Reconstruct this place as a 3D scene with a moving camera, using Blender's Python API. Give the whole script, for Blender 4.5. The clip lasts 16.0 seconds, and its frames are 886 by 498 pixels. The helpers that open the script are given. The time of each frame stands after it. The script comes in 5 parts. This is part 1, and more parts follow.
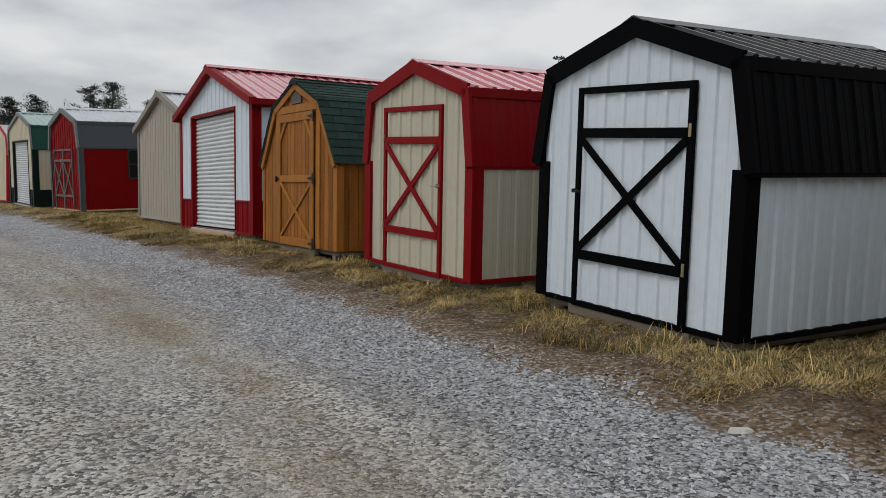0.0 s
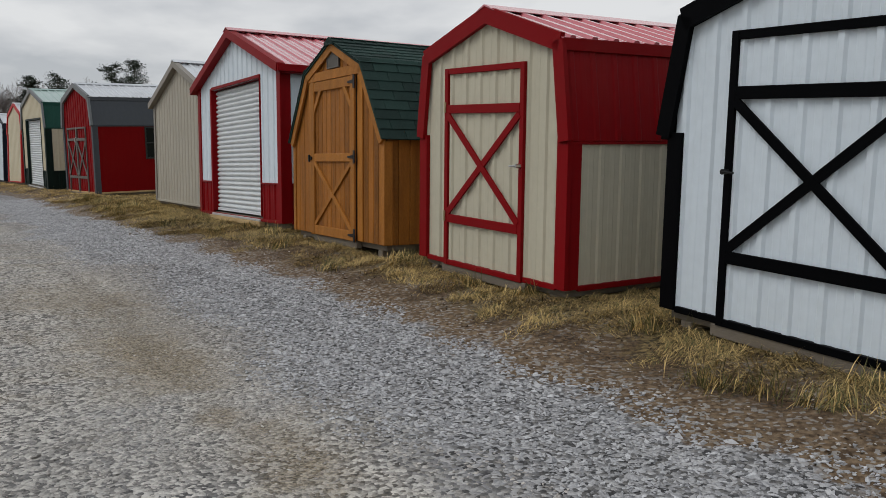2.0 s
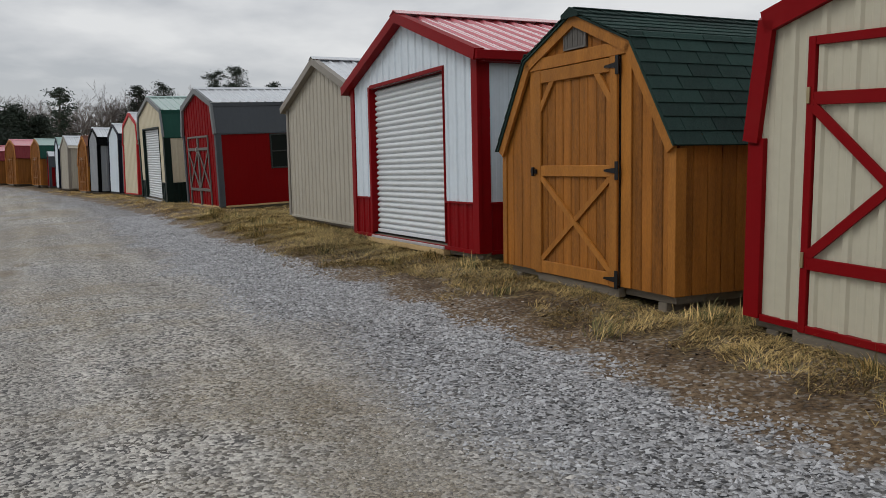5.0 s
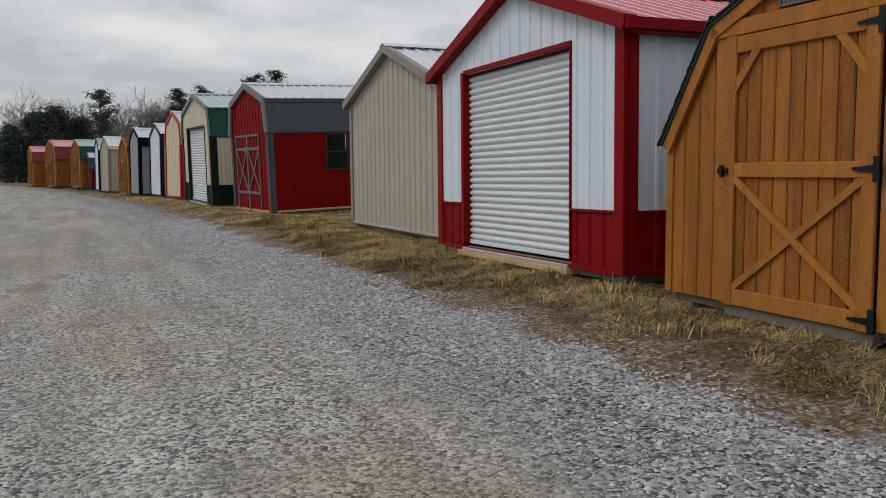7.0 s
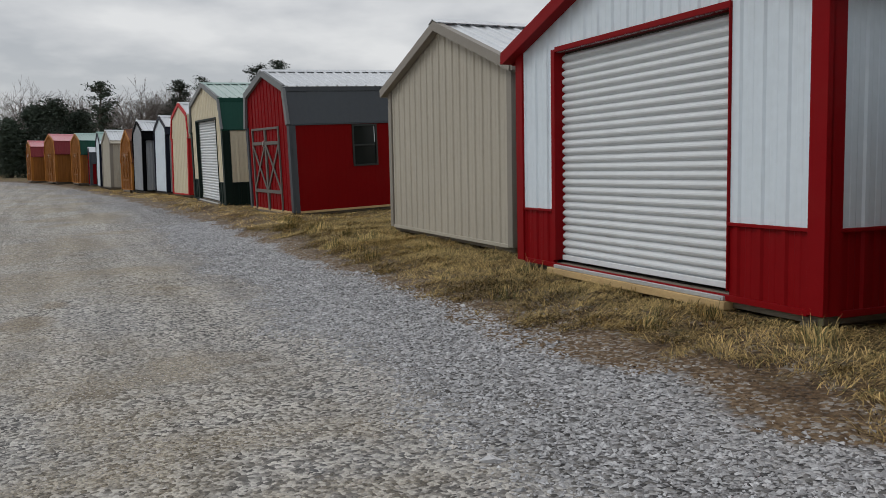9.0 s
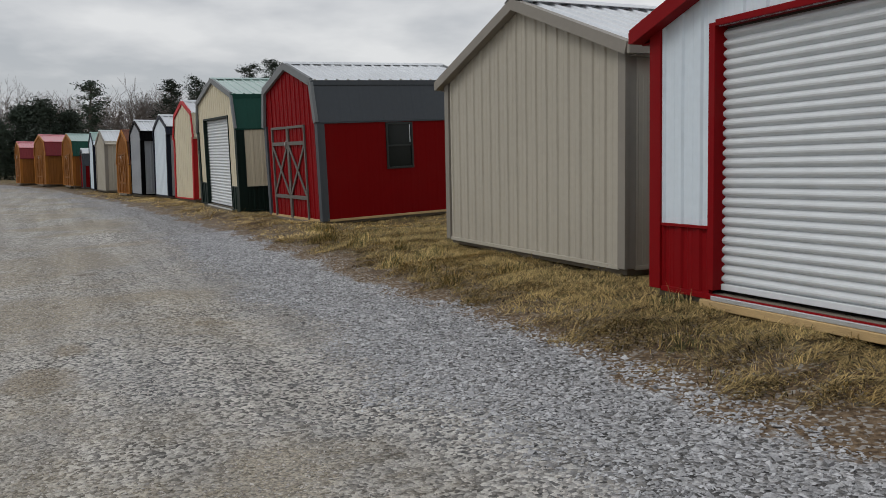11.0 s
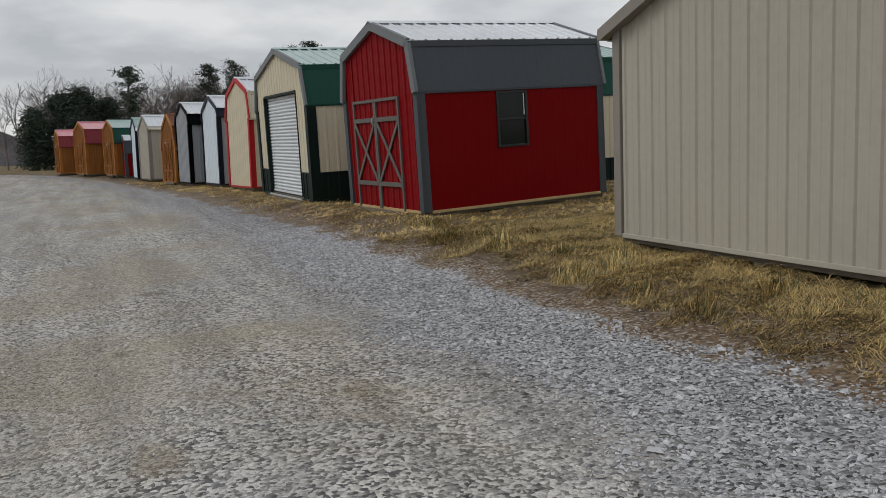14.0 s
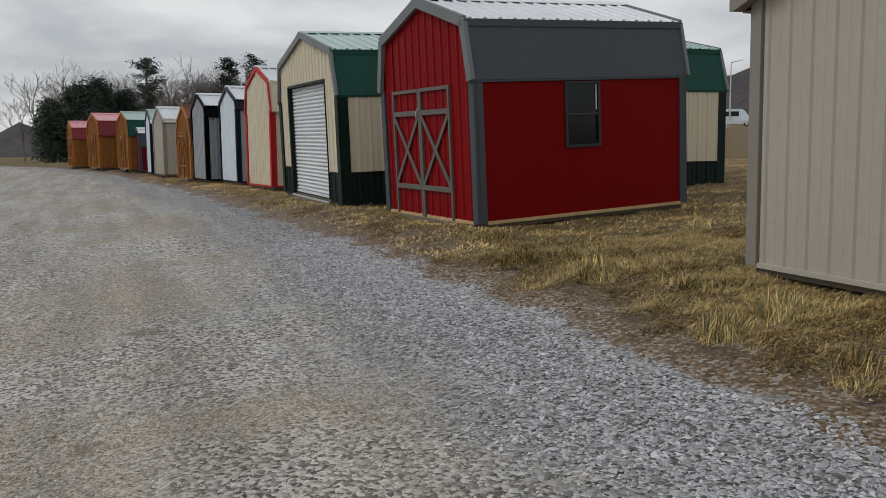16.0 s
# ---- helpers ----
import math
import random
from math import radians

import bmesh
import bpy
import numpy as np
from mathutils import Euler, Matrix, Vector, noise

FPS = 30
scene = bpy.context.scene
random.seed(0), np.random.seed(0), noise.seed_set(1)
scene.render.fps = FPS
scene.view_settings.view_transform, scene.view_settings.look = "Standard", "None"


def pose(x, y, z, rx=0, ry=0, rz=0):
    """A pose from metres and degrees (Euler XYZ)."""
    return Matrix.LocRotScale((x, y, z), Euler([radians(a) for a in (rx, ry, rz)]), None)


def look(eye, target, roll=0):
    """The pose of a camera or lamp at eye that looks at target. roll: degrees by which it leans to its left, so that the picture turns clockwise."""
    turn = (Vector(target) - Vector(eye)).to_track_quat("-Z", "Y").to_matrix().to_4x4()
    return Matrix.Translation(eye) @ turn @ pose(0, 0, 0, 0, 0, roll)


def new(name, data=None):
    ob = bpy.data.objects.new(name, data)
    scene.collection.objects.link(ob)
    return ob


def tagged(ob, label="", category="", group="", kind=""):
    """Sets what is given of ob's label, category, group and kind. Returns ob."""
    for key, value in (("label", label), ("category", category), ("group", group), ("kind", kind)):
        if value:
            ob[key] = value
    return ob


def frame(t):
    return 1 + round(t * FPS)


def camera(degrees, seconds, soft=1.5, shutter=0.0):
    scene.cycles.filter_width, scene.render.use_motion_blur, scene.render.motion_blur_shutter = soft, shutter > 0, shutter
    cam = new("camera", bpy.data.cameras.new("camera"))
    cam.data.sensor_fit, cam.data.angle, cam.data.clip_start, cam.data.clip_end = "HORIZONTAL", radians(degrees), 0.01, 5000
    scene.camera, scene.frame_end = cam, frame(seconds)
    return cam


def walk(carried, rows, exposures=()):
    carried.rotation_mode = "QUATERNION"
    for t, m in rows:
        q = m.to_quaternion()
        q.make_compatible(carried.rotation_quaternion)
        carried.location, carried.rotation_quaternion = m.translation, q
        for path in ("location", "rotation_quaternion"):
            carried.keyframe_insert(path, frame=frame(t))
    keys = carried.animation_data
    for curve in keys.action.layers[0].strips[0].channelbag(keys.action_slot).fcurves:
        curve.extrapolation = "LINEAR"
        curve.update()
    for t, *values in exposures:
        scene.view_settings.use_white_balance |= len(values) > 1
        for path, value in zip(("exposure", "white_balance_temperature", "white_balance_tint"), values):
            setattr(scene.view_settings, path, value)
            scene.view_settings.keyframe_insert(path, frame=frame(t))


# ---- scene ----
cam = camera(55.0, 16.0, soft=0.75)
PATH = [
    (0, (0.710, -1.178, 1.606), (0.547, 0.811, 1.484), 1.4),
    (0.5, (0.632, -0.771, 1.623), (0.453, 1.215, 1.468), 1.8),
    (1, (0.571, -0.270, 1.620), (0.365, 1.713, 1.458), 1.1),
    (1.5, (0.337, 0.163, 1.656), (0.151, 2.148, 1.500), 1.3),
    (2, (0.044, 0.678, 1.649), (-0.170, 2.658, 1.472), 1.0),
    (2.5, (-0.279, 1.083, 1.682), (-0.535, 3.060, 1.523), 0.6),
    (3, (-0.594, 1.376, 1.741), (-0.840, 3.354, 1.573), 0.5),
    (3.5, (-0.952, 1.854, 1.708), (-1.244, 3.826, 1.550), 0.8),
    (4, (-1.312, 2.225, 1.713), (-1.591, 4.198, 1.549), 0.6),
    (4.5, (-1.592, 2.681, 1.734), (-1.850, 4.657, 1.562), 0.2),
    (5, (-1.919, 3.115, 1.818), (-2.343, 5.062, 1.636), -0.3),
    (5.2, (-2.070, 3.256, 1.806), (-2.550, 5.189, 1.627), 0.1),
    (7.3, (-3.366, 5.077, 1.749), (-3.872, 7.005, 1.585), 0.4),
    (7.5, (-3.482, 5.252, 1.755), (-4.001, 7.177, 1.592), 0.4),
    (8, (-3.830, 5.684, 1.798), (-4.316, 7.616, 1.621), 0.2),
    (8.5, (-4.186, 6.092, 1.841), (-4.689, 8.019, 1.652), -0.2),
    (11, (-6.073, 8.073, 1.919), (-6.547, 10.007, 1.731), -0.3),
    (11.5, (-6.489, 8.341, 1.922), (-7.000, 10.266, 1.738), -0.0),
    (12, (-6.821, 8.824, 1.874), (-7.289, 10.759, 1.681), 0.2),
    (12.5, (-7.268, 9.151, 1.897), (-7.696, 11.093, 1.676), 0.2),
    (13, (-7.553, 9.707, 1.898), (-7.971, 11.648, 1.656), -0.2),
    (13.5, (-7.894, 10.071, 1.912), (-8.376, 11.998, 1.676), -0.9),
    (14, (-8.209, 10.557, 1.891), (-8.759, 12.466, 1.662), -1.5),
    (14.5, (-8.496, 11.108, 1.897), (-9.027, 13.022, 1.656), -1.6),
    (15, (-8.826, 11.457, 1.899), (-9.328, 13.377, 1.652), -0.7),
    (15.5, (-9.052, 11.964, 1.879), (-9.523, 13.892, 1.636), -1.0),
    (16, (-9.326, 12.453, 1.900), (-9.910, 14.352, 1.670), -0.4),
]
walk(cam, [(t, look(eye, target, roll)) for t, eye, target, roll in PATH])

# ---- light: overcast sky, weak wide sun from behind the walker ----
SUN_EL, SUN_AZ = radians(50), math.atan2(-0.50, -0.87)
world = bpy.data.worlds.new("overcast_sky")
scene.world = world
world.use_nodes = True
wn, wl = world.node_tree.nodes, world.node_tree.links
wn.clear()
w_out, w_bg = wn.new("ShaderNodeOutputWorld"), wn.new("ShaderNodeBackground")
w_sky = wn.new("ShaderNodeTexSky")
w_sky.sky_type, w_sky.sun_disc = "NISHITA", False
w_sky.sun_elevation, w_sky.sun_rotation = SUN_EL, math.pi / 2 - SUN_AZ
w_sky.air_density, w_sky.dust_density = 1.0, 2.0
w_co = wn.new("ShaderNodeTexCoord")
w_sep, w_den, w_div = wn.new("ShaderNodeSeparateXYZ"), wn.new("ShaderNodeMath"), wn.new("ShaderNodeVectorMath")
w_den.operation, w_den.inputs[1].default_value = "ADD", 0.2
w_div.operation = "DIVIDE"
w_abs = wn.new("ShaderNodeMath")
w_abs.operation = "ABSOLUTE"
w_n1, w_n2 = wn.new("ShaderNodeTexNoise"), wn.new("ShaderNodeTexNoise")
w_n1.inputs["Scale"].default_value, w_n1.inputs["Detail"].default_value = 0.55, 7
w_n1.inputs["Distortion"].default_value = 0.35
w_n2.inputs["Scale"].default_value, w_n2.inputs["Detail"].default_value = 1.9, 5
w_mixn = wn.new("ShaderNodeMix")
w_mixn.inputs[0].default_value = 0.38
w_ramp = wn.new("ShaderNodeValToRGB")
CLOUD = w_ramp.color_ramp
CLOUD.elements[0].position, CLOUD.elements[0].color = 0.42, (0.33, 0.36, 0.40, 1)
CLOUD.elements[1].position, CLOUD.elements[1].color = 0.57, (0.79, 0.795, 0.80, 1)
mid = CLOUD.elements.new(0.49)
mid.color = (0.56, 0.575, 0.60, 1)
w_mul = wn.new("ShaderNodeMix")
w_mul.data_type = "RGBA"
w_mul.inputs[0].default_value = 0.9
w_scale = wn.new("ShaderNodeVectorMath")
w_scale.operation = "SCALE"
w_scale.inputs["Scale"].default_value = 0.09
wl.new(w_co.outputs["Generated"], w_sep.inputs[0])
wl.new(w_sep.outputs["Z"], w_abs.inputs[0])
wl.new(w_abs.outputs[0], w_den.inputs[0])
wl.new(w_co.outputs["Generated"], w_div.inputs[0])
wl.new(w_den.outputs[0], w_div.inputs[1])
wl.new(w_div.outputs[0], w_n1.inputs["Vector"])
wl.new(w_div.outputs[0], w_n2.inputs["Vector"])
wl.new(w_n1.outputs[0], w_mixn.inputs[2])
wl.new(w_n2.outputs[0], w_mixn.inputs[3])
wl.new(w_mixn.outputs[0], w_ramp.inputs[0])
wl.new(w_sky.outputs[0], w_scale.inputs[0])
wl.new(w_scale.outputs[0], w_mul.inputs[6])
# the cloud deck brightens towards the horizon
w_low, w_deck = wn.new("ShaderNodeMapRange"), wn.new("ShaderNodeMix")
w_low.inputs["From Min"].default_value, w_low.inputs["From Max"].default_value = 0.30, 0.02
w_low.inputs["To Max"].default_value = 0.5
w_deck.data_type = "RGBA"
wl.new(w_abs.outputs[0], w_low.inputs[0])
wl.new(w_low.outputs[0], w_deck.inputs[0])
wl.new(w_ramp.outputs[0], w_deck.inputs[6])
w_deck.inputs[7].default_value = (0.78, 0.785, 0.785, 1)
w_top, w_lift = wn.new("ShaderNodeMapRange"), wn.new("ShaderNodeVectorMath")
w_top.inputs["From Min"].default_value, w_top.inputs["From Max"].default_value = 0.25, 1.0
w_top.inputs["To Min"].default_value, w_top.inputs["To Max"].default_value = 1.0, 1.45
w_lift.operation = "SCALE"
wl.new(w_abs.outputs[0], w_top.inputs[0])
wl.new(w_deck.outputs[2], w_lift.inputs[0])
wl.new(w_top.outputs[0], w_lift.inputs["Scale"])
wl.new(w_lift.outputs[0], w_mul.inputs[7])
wl.new(w_mul.outputs[2], w_bg.inputs[0])
w_bg.inputs[1].default_value = 1.0
wl.new(w_bg.outputs[0], w_out.inputs[0])
sun = new("sun", bpy.data.lights.new("sun", "SUN"))
sun.data.energy, sun.data.angle, sun.data.color = 1.0, radians(26), (1.0, 0.98, 0.95)
sun.matrix_world = look((0, 0, 30), (-30 * math.cos(SUN_AZ) * math.cos(SUN_EL), -30 * math.sin(SUN_AZ) * math.cos(SUN_EL), 30 - 30 * math.sin(SUN_EL)))
scene.view_settings.exposure = 0.0


# ---- materials ----
def material(name, colour, rough=0.6, metal=0.0, vary=0.12, scale=6.0, bump=0.0, bump_scale=60.0, spec=0.5, stretch=(1, 1, 1), dirt=0.0, per_piece=0.0, coat=0.0):
    """A surface with two scales of tone, fine relief, dirt blotches and a tone of its own for each piece."""
    m = bpy.data.materials.new(name)
    m.use_nodes = True
    n, l = m.node_tree.nodes, m.node_tree.links
    b = n["Principled BSDF"]
    b.inputs["Roughness"].default_value, b.inputs["Metallic"].default_value = rough, metal
    b.inputs["Specular IOR Level"].default_value = spec
    b.inputs["Coat Weight"].default_value = coat
    co, mp = n.new("ShaderNodeTexCoord"), n.new("ShaderNodeMapping")
    mp.inputs["Scale"].default_value = stretch
    l.new(co.outputs["Object"], mp.inputs[0])
    big, small = n.new("ShaderNodeTexNoise"), n.new("ShaderNodeTexNoise")
    big.inputs["Scale"].default_value, big.inputs["Detail"].default_value = scale * 0.25, 4
    small.inputs["Scale"].default_value, small.inputs["Detail"].default_value = scale * 4, 6
    l.new(mp.outputs[0], big.inputs[0])
    l.new(mp.outputs[0], small.inputs[0])
    add = n.new("ShaderNodeMath")
    add.operation = "ADD"
    l.new(big.outputs[0], add.inputs[0])
    l.new(small.outputs[0], add.inputs[1])
    last = add.outputs[0]
    if per_piece:
        info, geo, mul, sm = n.new("ShaderNodeObjectInfo"), n.new("ShaderNodeNewGeometry"), n.new("ShaderNodeMath"), n.new("ShaderNodeMath")
        sm.operation = "ADD"
        l.new(info.outputs["Random"], sm.inputs[0])
        l.new(geo.outputs["Random Per Island"], sm.inputs[1])
        mul.operation = "MULTIPLY_ADD"
        l.new(sm.outputs[0], mul.inputs[0])
        mul.inputs[1].default_value = per_piece
        l.new(last, mul.inputs[2])
        off = n.new("ShaderNodeMath")
        off.operation, off.inputs[1].default_value = "SUBTRACT", per_piece
        l.new(mul.outputs[0], off.inputs[0])
        last = off.outputs[0]
    rng = n.new("ShaderNodeMapRange")
    rng.inputs["From Min"].default_value, rng.inputs["From Max"].default_value = 0.6, 1.4
    rng.inputs["To Min"].default_value, rng.inputs["To Max"].default_value = 1 - vary, 1 + vary
    rng.clamp = False
    l.new(last, rng.inputs[0])
    sc = n.new("ShaderNodeVectorMath")
    sc.operation = "SCALE"
    sc.inputs[0].default_value = colour
    l.new(rng.outputs[0], sc.inputs["Scale"])
    col = sc.outputs[0]
    if dirt:
        d, dr, mx = n.new("ShaderNodeTexNoise"), n.new("ShaderNodeMapRange"), n.new("ShaderNodeMix")
        d.inputs["Scale"].default_value, d.inputs["Detail"].default_value = 1.7, 8
        l.new(co.outputs["Object"], d.inputs[0])
        dr.inputs["From Min"].default_value, dr.inputs["From Max"].default_value = 0.52, 0.75
        dr.inputs["To Max"].default_value = dirt
        l.new(d.outputs[0], dr.inputs[0])
        mx.data_type = "RGBA"
        l.new(dr.outputs[0], mx.inputs[0])
        l.new(col, mx.inputs[6])
        mx.inputs[7].default_value = (0.16, 0.125, 0.085, 1)
        col = mx.outputs[2]
        rr = n.new("ShaderNodeMath")
        rr.operation = "MULTIPLY_ADD"
        l.new(dr.outputs[0], rr.inputs[0])
        rr.inputs[1].default_value, rr.inputs[2].default_value = 0.4, rough
        l.new(rr.outputs[0], b.inputs["Roughness"])
    l.new(col, b.inputs["Base Color"])
    if bump:
        t, bp = n.new("ShaderNodeTexNoise"), n.new("ShaderNodeBump")
        t.inputs["Scale"].default_value, t.inputs["Detail"].default_value = bump_scale, 5
        l.new(mp.outputs[0], t.inputs[0])
        bp.inputs["Strength"].default_value, bp.inputs["Distance"].default_value = bump, 0.01
        l.new(t.outputs[0], bp.inputs["Height"])
        l.new(bp.outputs[0], b.inputs["Normal"])
    return m


def paint(name, colour, rough=0.5, spec=0.15, coat=0.0, dirt=0.04):
    return material(name, colour, rough, 0.0, 0.06, 3.0, 0.12, 9.0, spec, dirt=dirt, coat=coat)


WHITE = paint("white_painted_steel", (0.635, 0.705, 0.76))
BLACK = paint("black_painted_steel", (0.0018, 0.002, 0.0026), 0.55, 0.035, 0.0, 0.0)
TAN = paint("tan_painted_steel", (0.51, 0.48, 0.375))
CLAY = paint("clay_painted_steel", (0.405, 0.375, 0.312))
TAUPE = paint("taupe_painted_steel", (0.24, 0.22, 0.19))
CREAM = paint("cream_painted_steel", (0.60, 0.54, 0.40))
RED = paint("barn_red_painted_steel", (0.205, 0.0032, 0.0055), 0.5, 0.08)
BRIGHT_RED = paint("bright_red_painted_steel", (0.42, 0.018, 0.02))
FLAT_RED = material("red_painted_board", (0.17, 0.0015, 0.0022), 0.65, 0, 0.07, 5, 0.15, 70, 0.08, dirt=0.02)
CHARCOAL = paint("charcoal_painted_steel", (0.068, 0.076, 0.086), 0.5)
MAROON = paint("faded_maroon_steel", (0.19, 0.03, 0.036))
GREY = paint("grey_painted_steel", (0.30, 0.315, 0.335))
GREEN = paint("forest_green_painted_steel", (0.010, 0.058, 0.042))
DARK_GREEN = paint("dark_green_painted_steel", (0.006, 0.016, 0.013))
NAVY = paint("navy_painted_steel", (0.006, 0.009, 0.020))
GALVANISED = material("galvanised_roof_steel", (0.62, 0.64, 0.66), 0.35, 0.55, 0.10, 4, 0.1, 8, 0.5, dirt=0.1)
# green made paler than the trim, with reflected sky painted in
SKYLIT_GREEN_ROOF = paint("skylit_green_roof_steel", (0.22, 0.34, 0.30), 0.28, 0.6, 0.5)
# red lightened towards pink: the sky's reflection is part of the base colour
SKYLIT_RED_ROOF = paint("skylit_red_roof_steel", (0.50, 0.12, 0.14), 0.26, 0.6, 0.7)
BLACK_ROOF = paint("black_roof_steel", (0.008, 0.009, 0.011), 0.32, 0.35, 0.0, 0.03)
ROLL_WHITE = paint("white_roller_steel", (0.64, 0.665, 0.68), 0.4)
STAINED = material("honey_stained_pine", (0.27, 0.10, 0.016), 0.6, 0, 0.5, 7, 0.3, 40, 0.2, (9, 9, 0.8), dirt=0.05, per_piece=0.45)
STAINED_TRIM = material("stained_pine_trim", (0.33, 0.13, 0.023), 0.6, 0, 0.34, 7, 0.25, 40, 0.2, (6, 6, 1.2), per_piece=0.3)
DARK_STAIN = material("brown_stained_pine", (0.23, 0.088, 0.018), 0.6, 0, 0.40, 7, 0.3, 40, 0.2, (9, 9, 0.8), dirt=0.05)
RAW_PINE = material("raw_pine_timber", (0.50, 0.35, 0.17), 0.75, 0, 0.2, 6, 0.3, 50, 0.3, (1, 8, 8), dirt=0.3)
OLD_WOOD = material("weathered_treated_timber", (0.17, 0.145, 0.115), 0.85, 0, 0.25, 6, 0.4, 50, 0.3, (1, 8, 8), dirt=0.4)
SHINGLE = material("green_asphalt_shingle", (0.014, 0.036, 0.030), 0.9, 0, 0.35, 14, 0.8, 190, 0.3, per_piece=0.7)
BROWN_SHINGLE = material("brown_asphalt_shingle", (0.13, 0.055, 0.035), 0.9, 0, 0.3, 14, 0.8, 190, 0.3, per_piece=0.5)
IRON = material("black_iron", (0.012, 0.012, 0.013), 0.5, 0.6, 0.1)
STEEL = material("brushed_steel", (0.55, 0.55, 0.54), 0.3, 1.0, 0.08)
BRASSY = material("zinc_hinge", (0.42, 0.34, 0.2), 0.4, 0.9, 0.1)
MUNTIN = material("grey_brown_trim_board", (0.11, 0.10, 0.088), 0.6, 0, 0.15, 6, 0.2, 40)
DARKNESS = material("unlit_interior_board", (0.05, 0.042, 0.035), 0.9, 0, 0.2)
GLASS = material("dark_window_glass", (0.008, 0.011, 0.010), 0.12, 0.0, 0.1, 2, 0, 60, 0.25)
FRAME_DARK = material("dark_green_black_sash", (0.012, 0.016, 0.014), 0.5, 0, 0.1)
SLATE = paint("slate_grey_painted_steel", (0.17, 0.18, 0.185))
BARK = material("grey_bark", (0.085, 0.072, 0.06), 0.95, 0, 0.3, 8, 0.6, 30)
NEEDLES = material("pine_needles", (0.030, 0.045, 0.030), 0.8, 0, 0.45, 2.0, per_piece=0.5)
TWIGS = material("bare_twigs", (0.20, 0.172, 0.16), 0.95, 0, 0.3, 2.0, per_piece=0.4)
STONE = material("grey_limestone_chip", (0.35, 0.328, 0.303), 0.85, 0, 0.40, 30, 0.5, 120, 0.3, per_piece=0.9)
FRESH_STONE = material("fresh_blue_grey_limestone_chip", (0.275, 0.275, 0.28), 0.85, 0, 0.45, 30, 0.5, 120, 0.3, per_piece=0.9)
STRAW = material("dry_straw_grass", (0.36, 0.262, 0.112), 0.85, 0, 0.62, 3, spec=0.12, per_piece=0.85)
GRASS = material("green_winter_grass", (0.15, 0.142, 0.06), 0.8, 0, 0.5, 3, spec=0.15, per_piece=0.7)


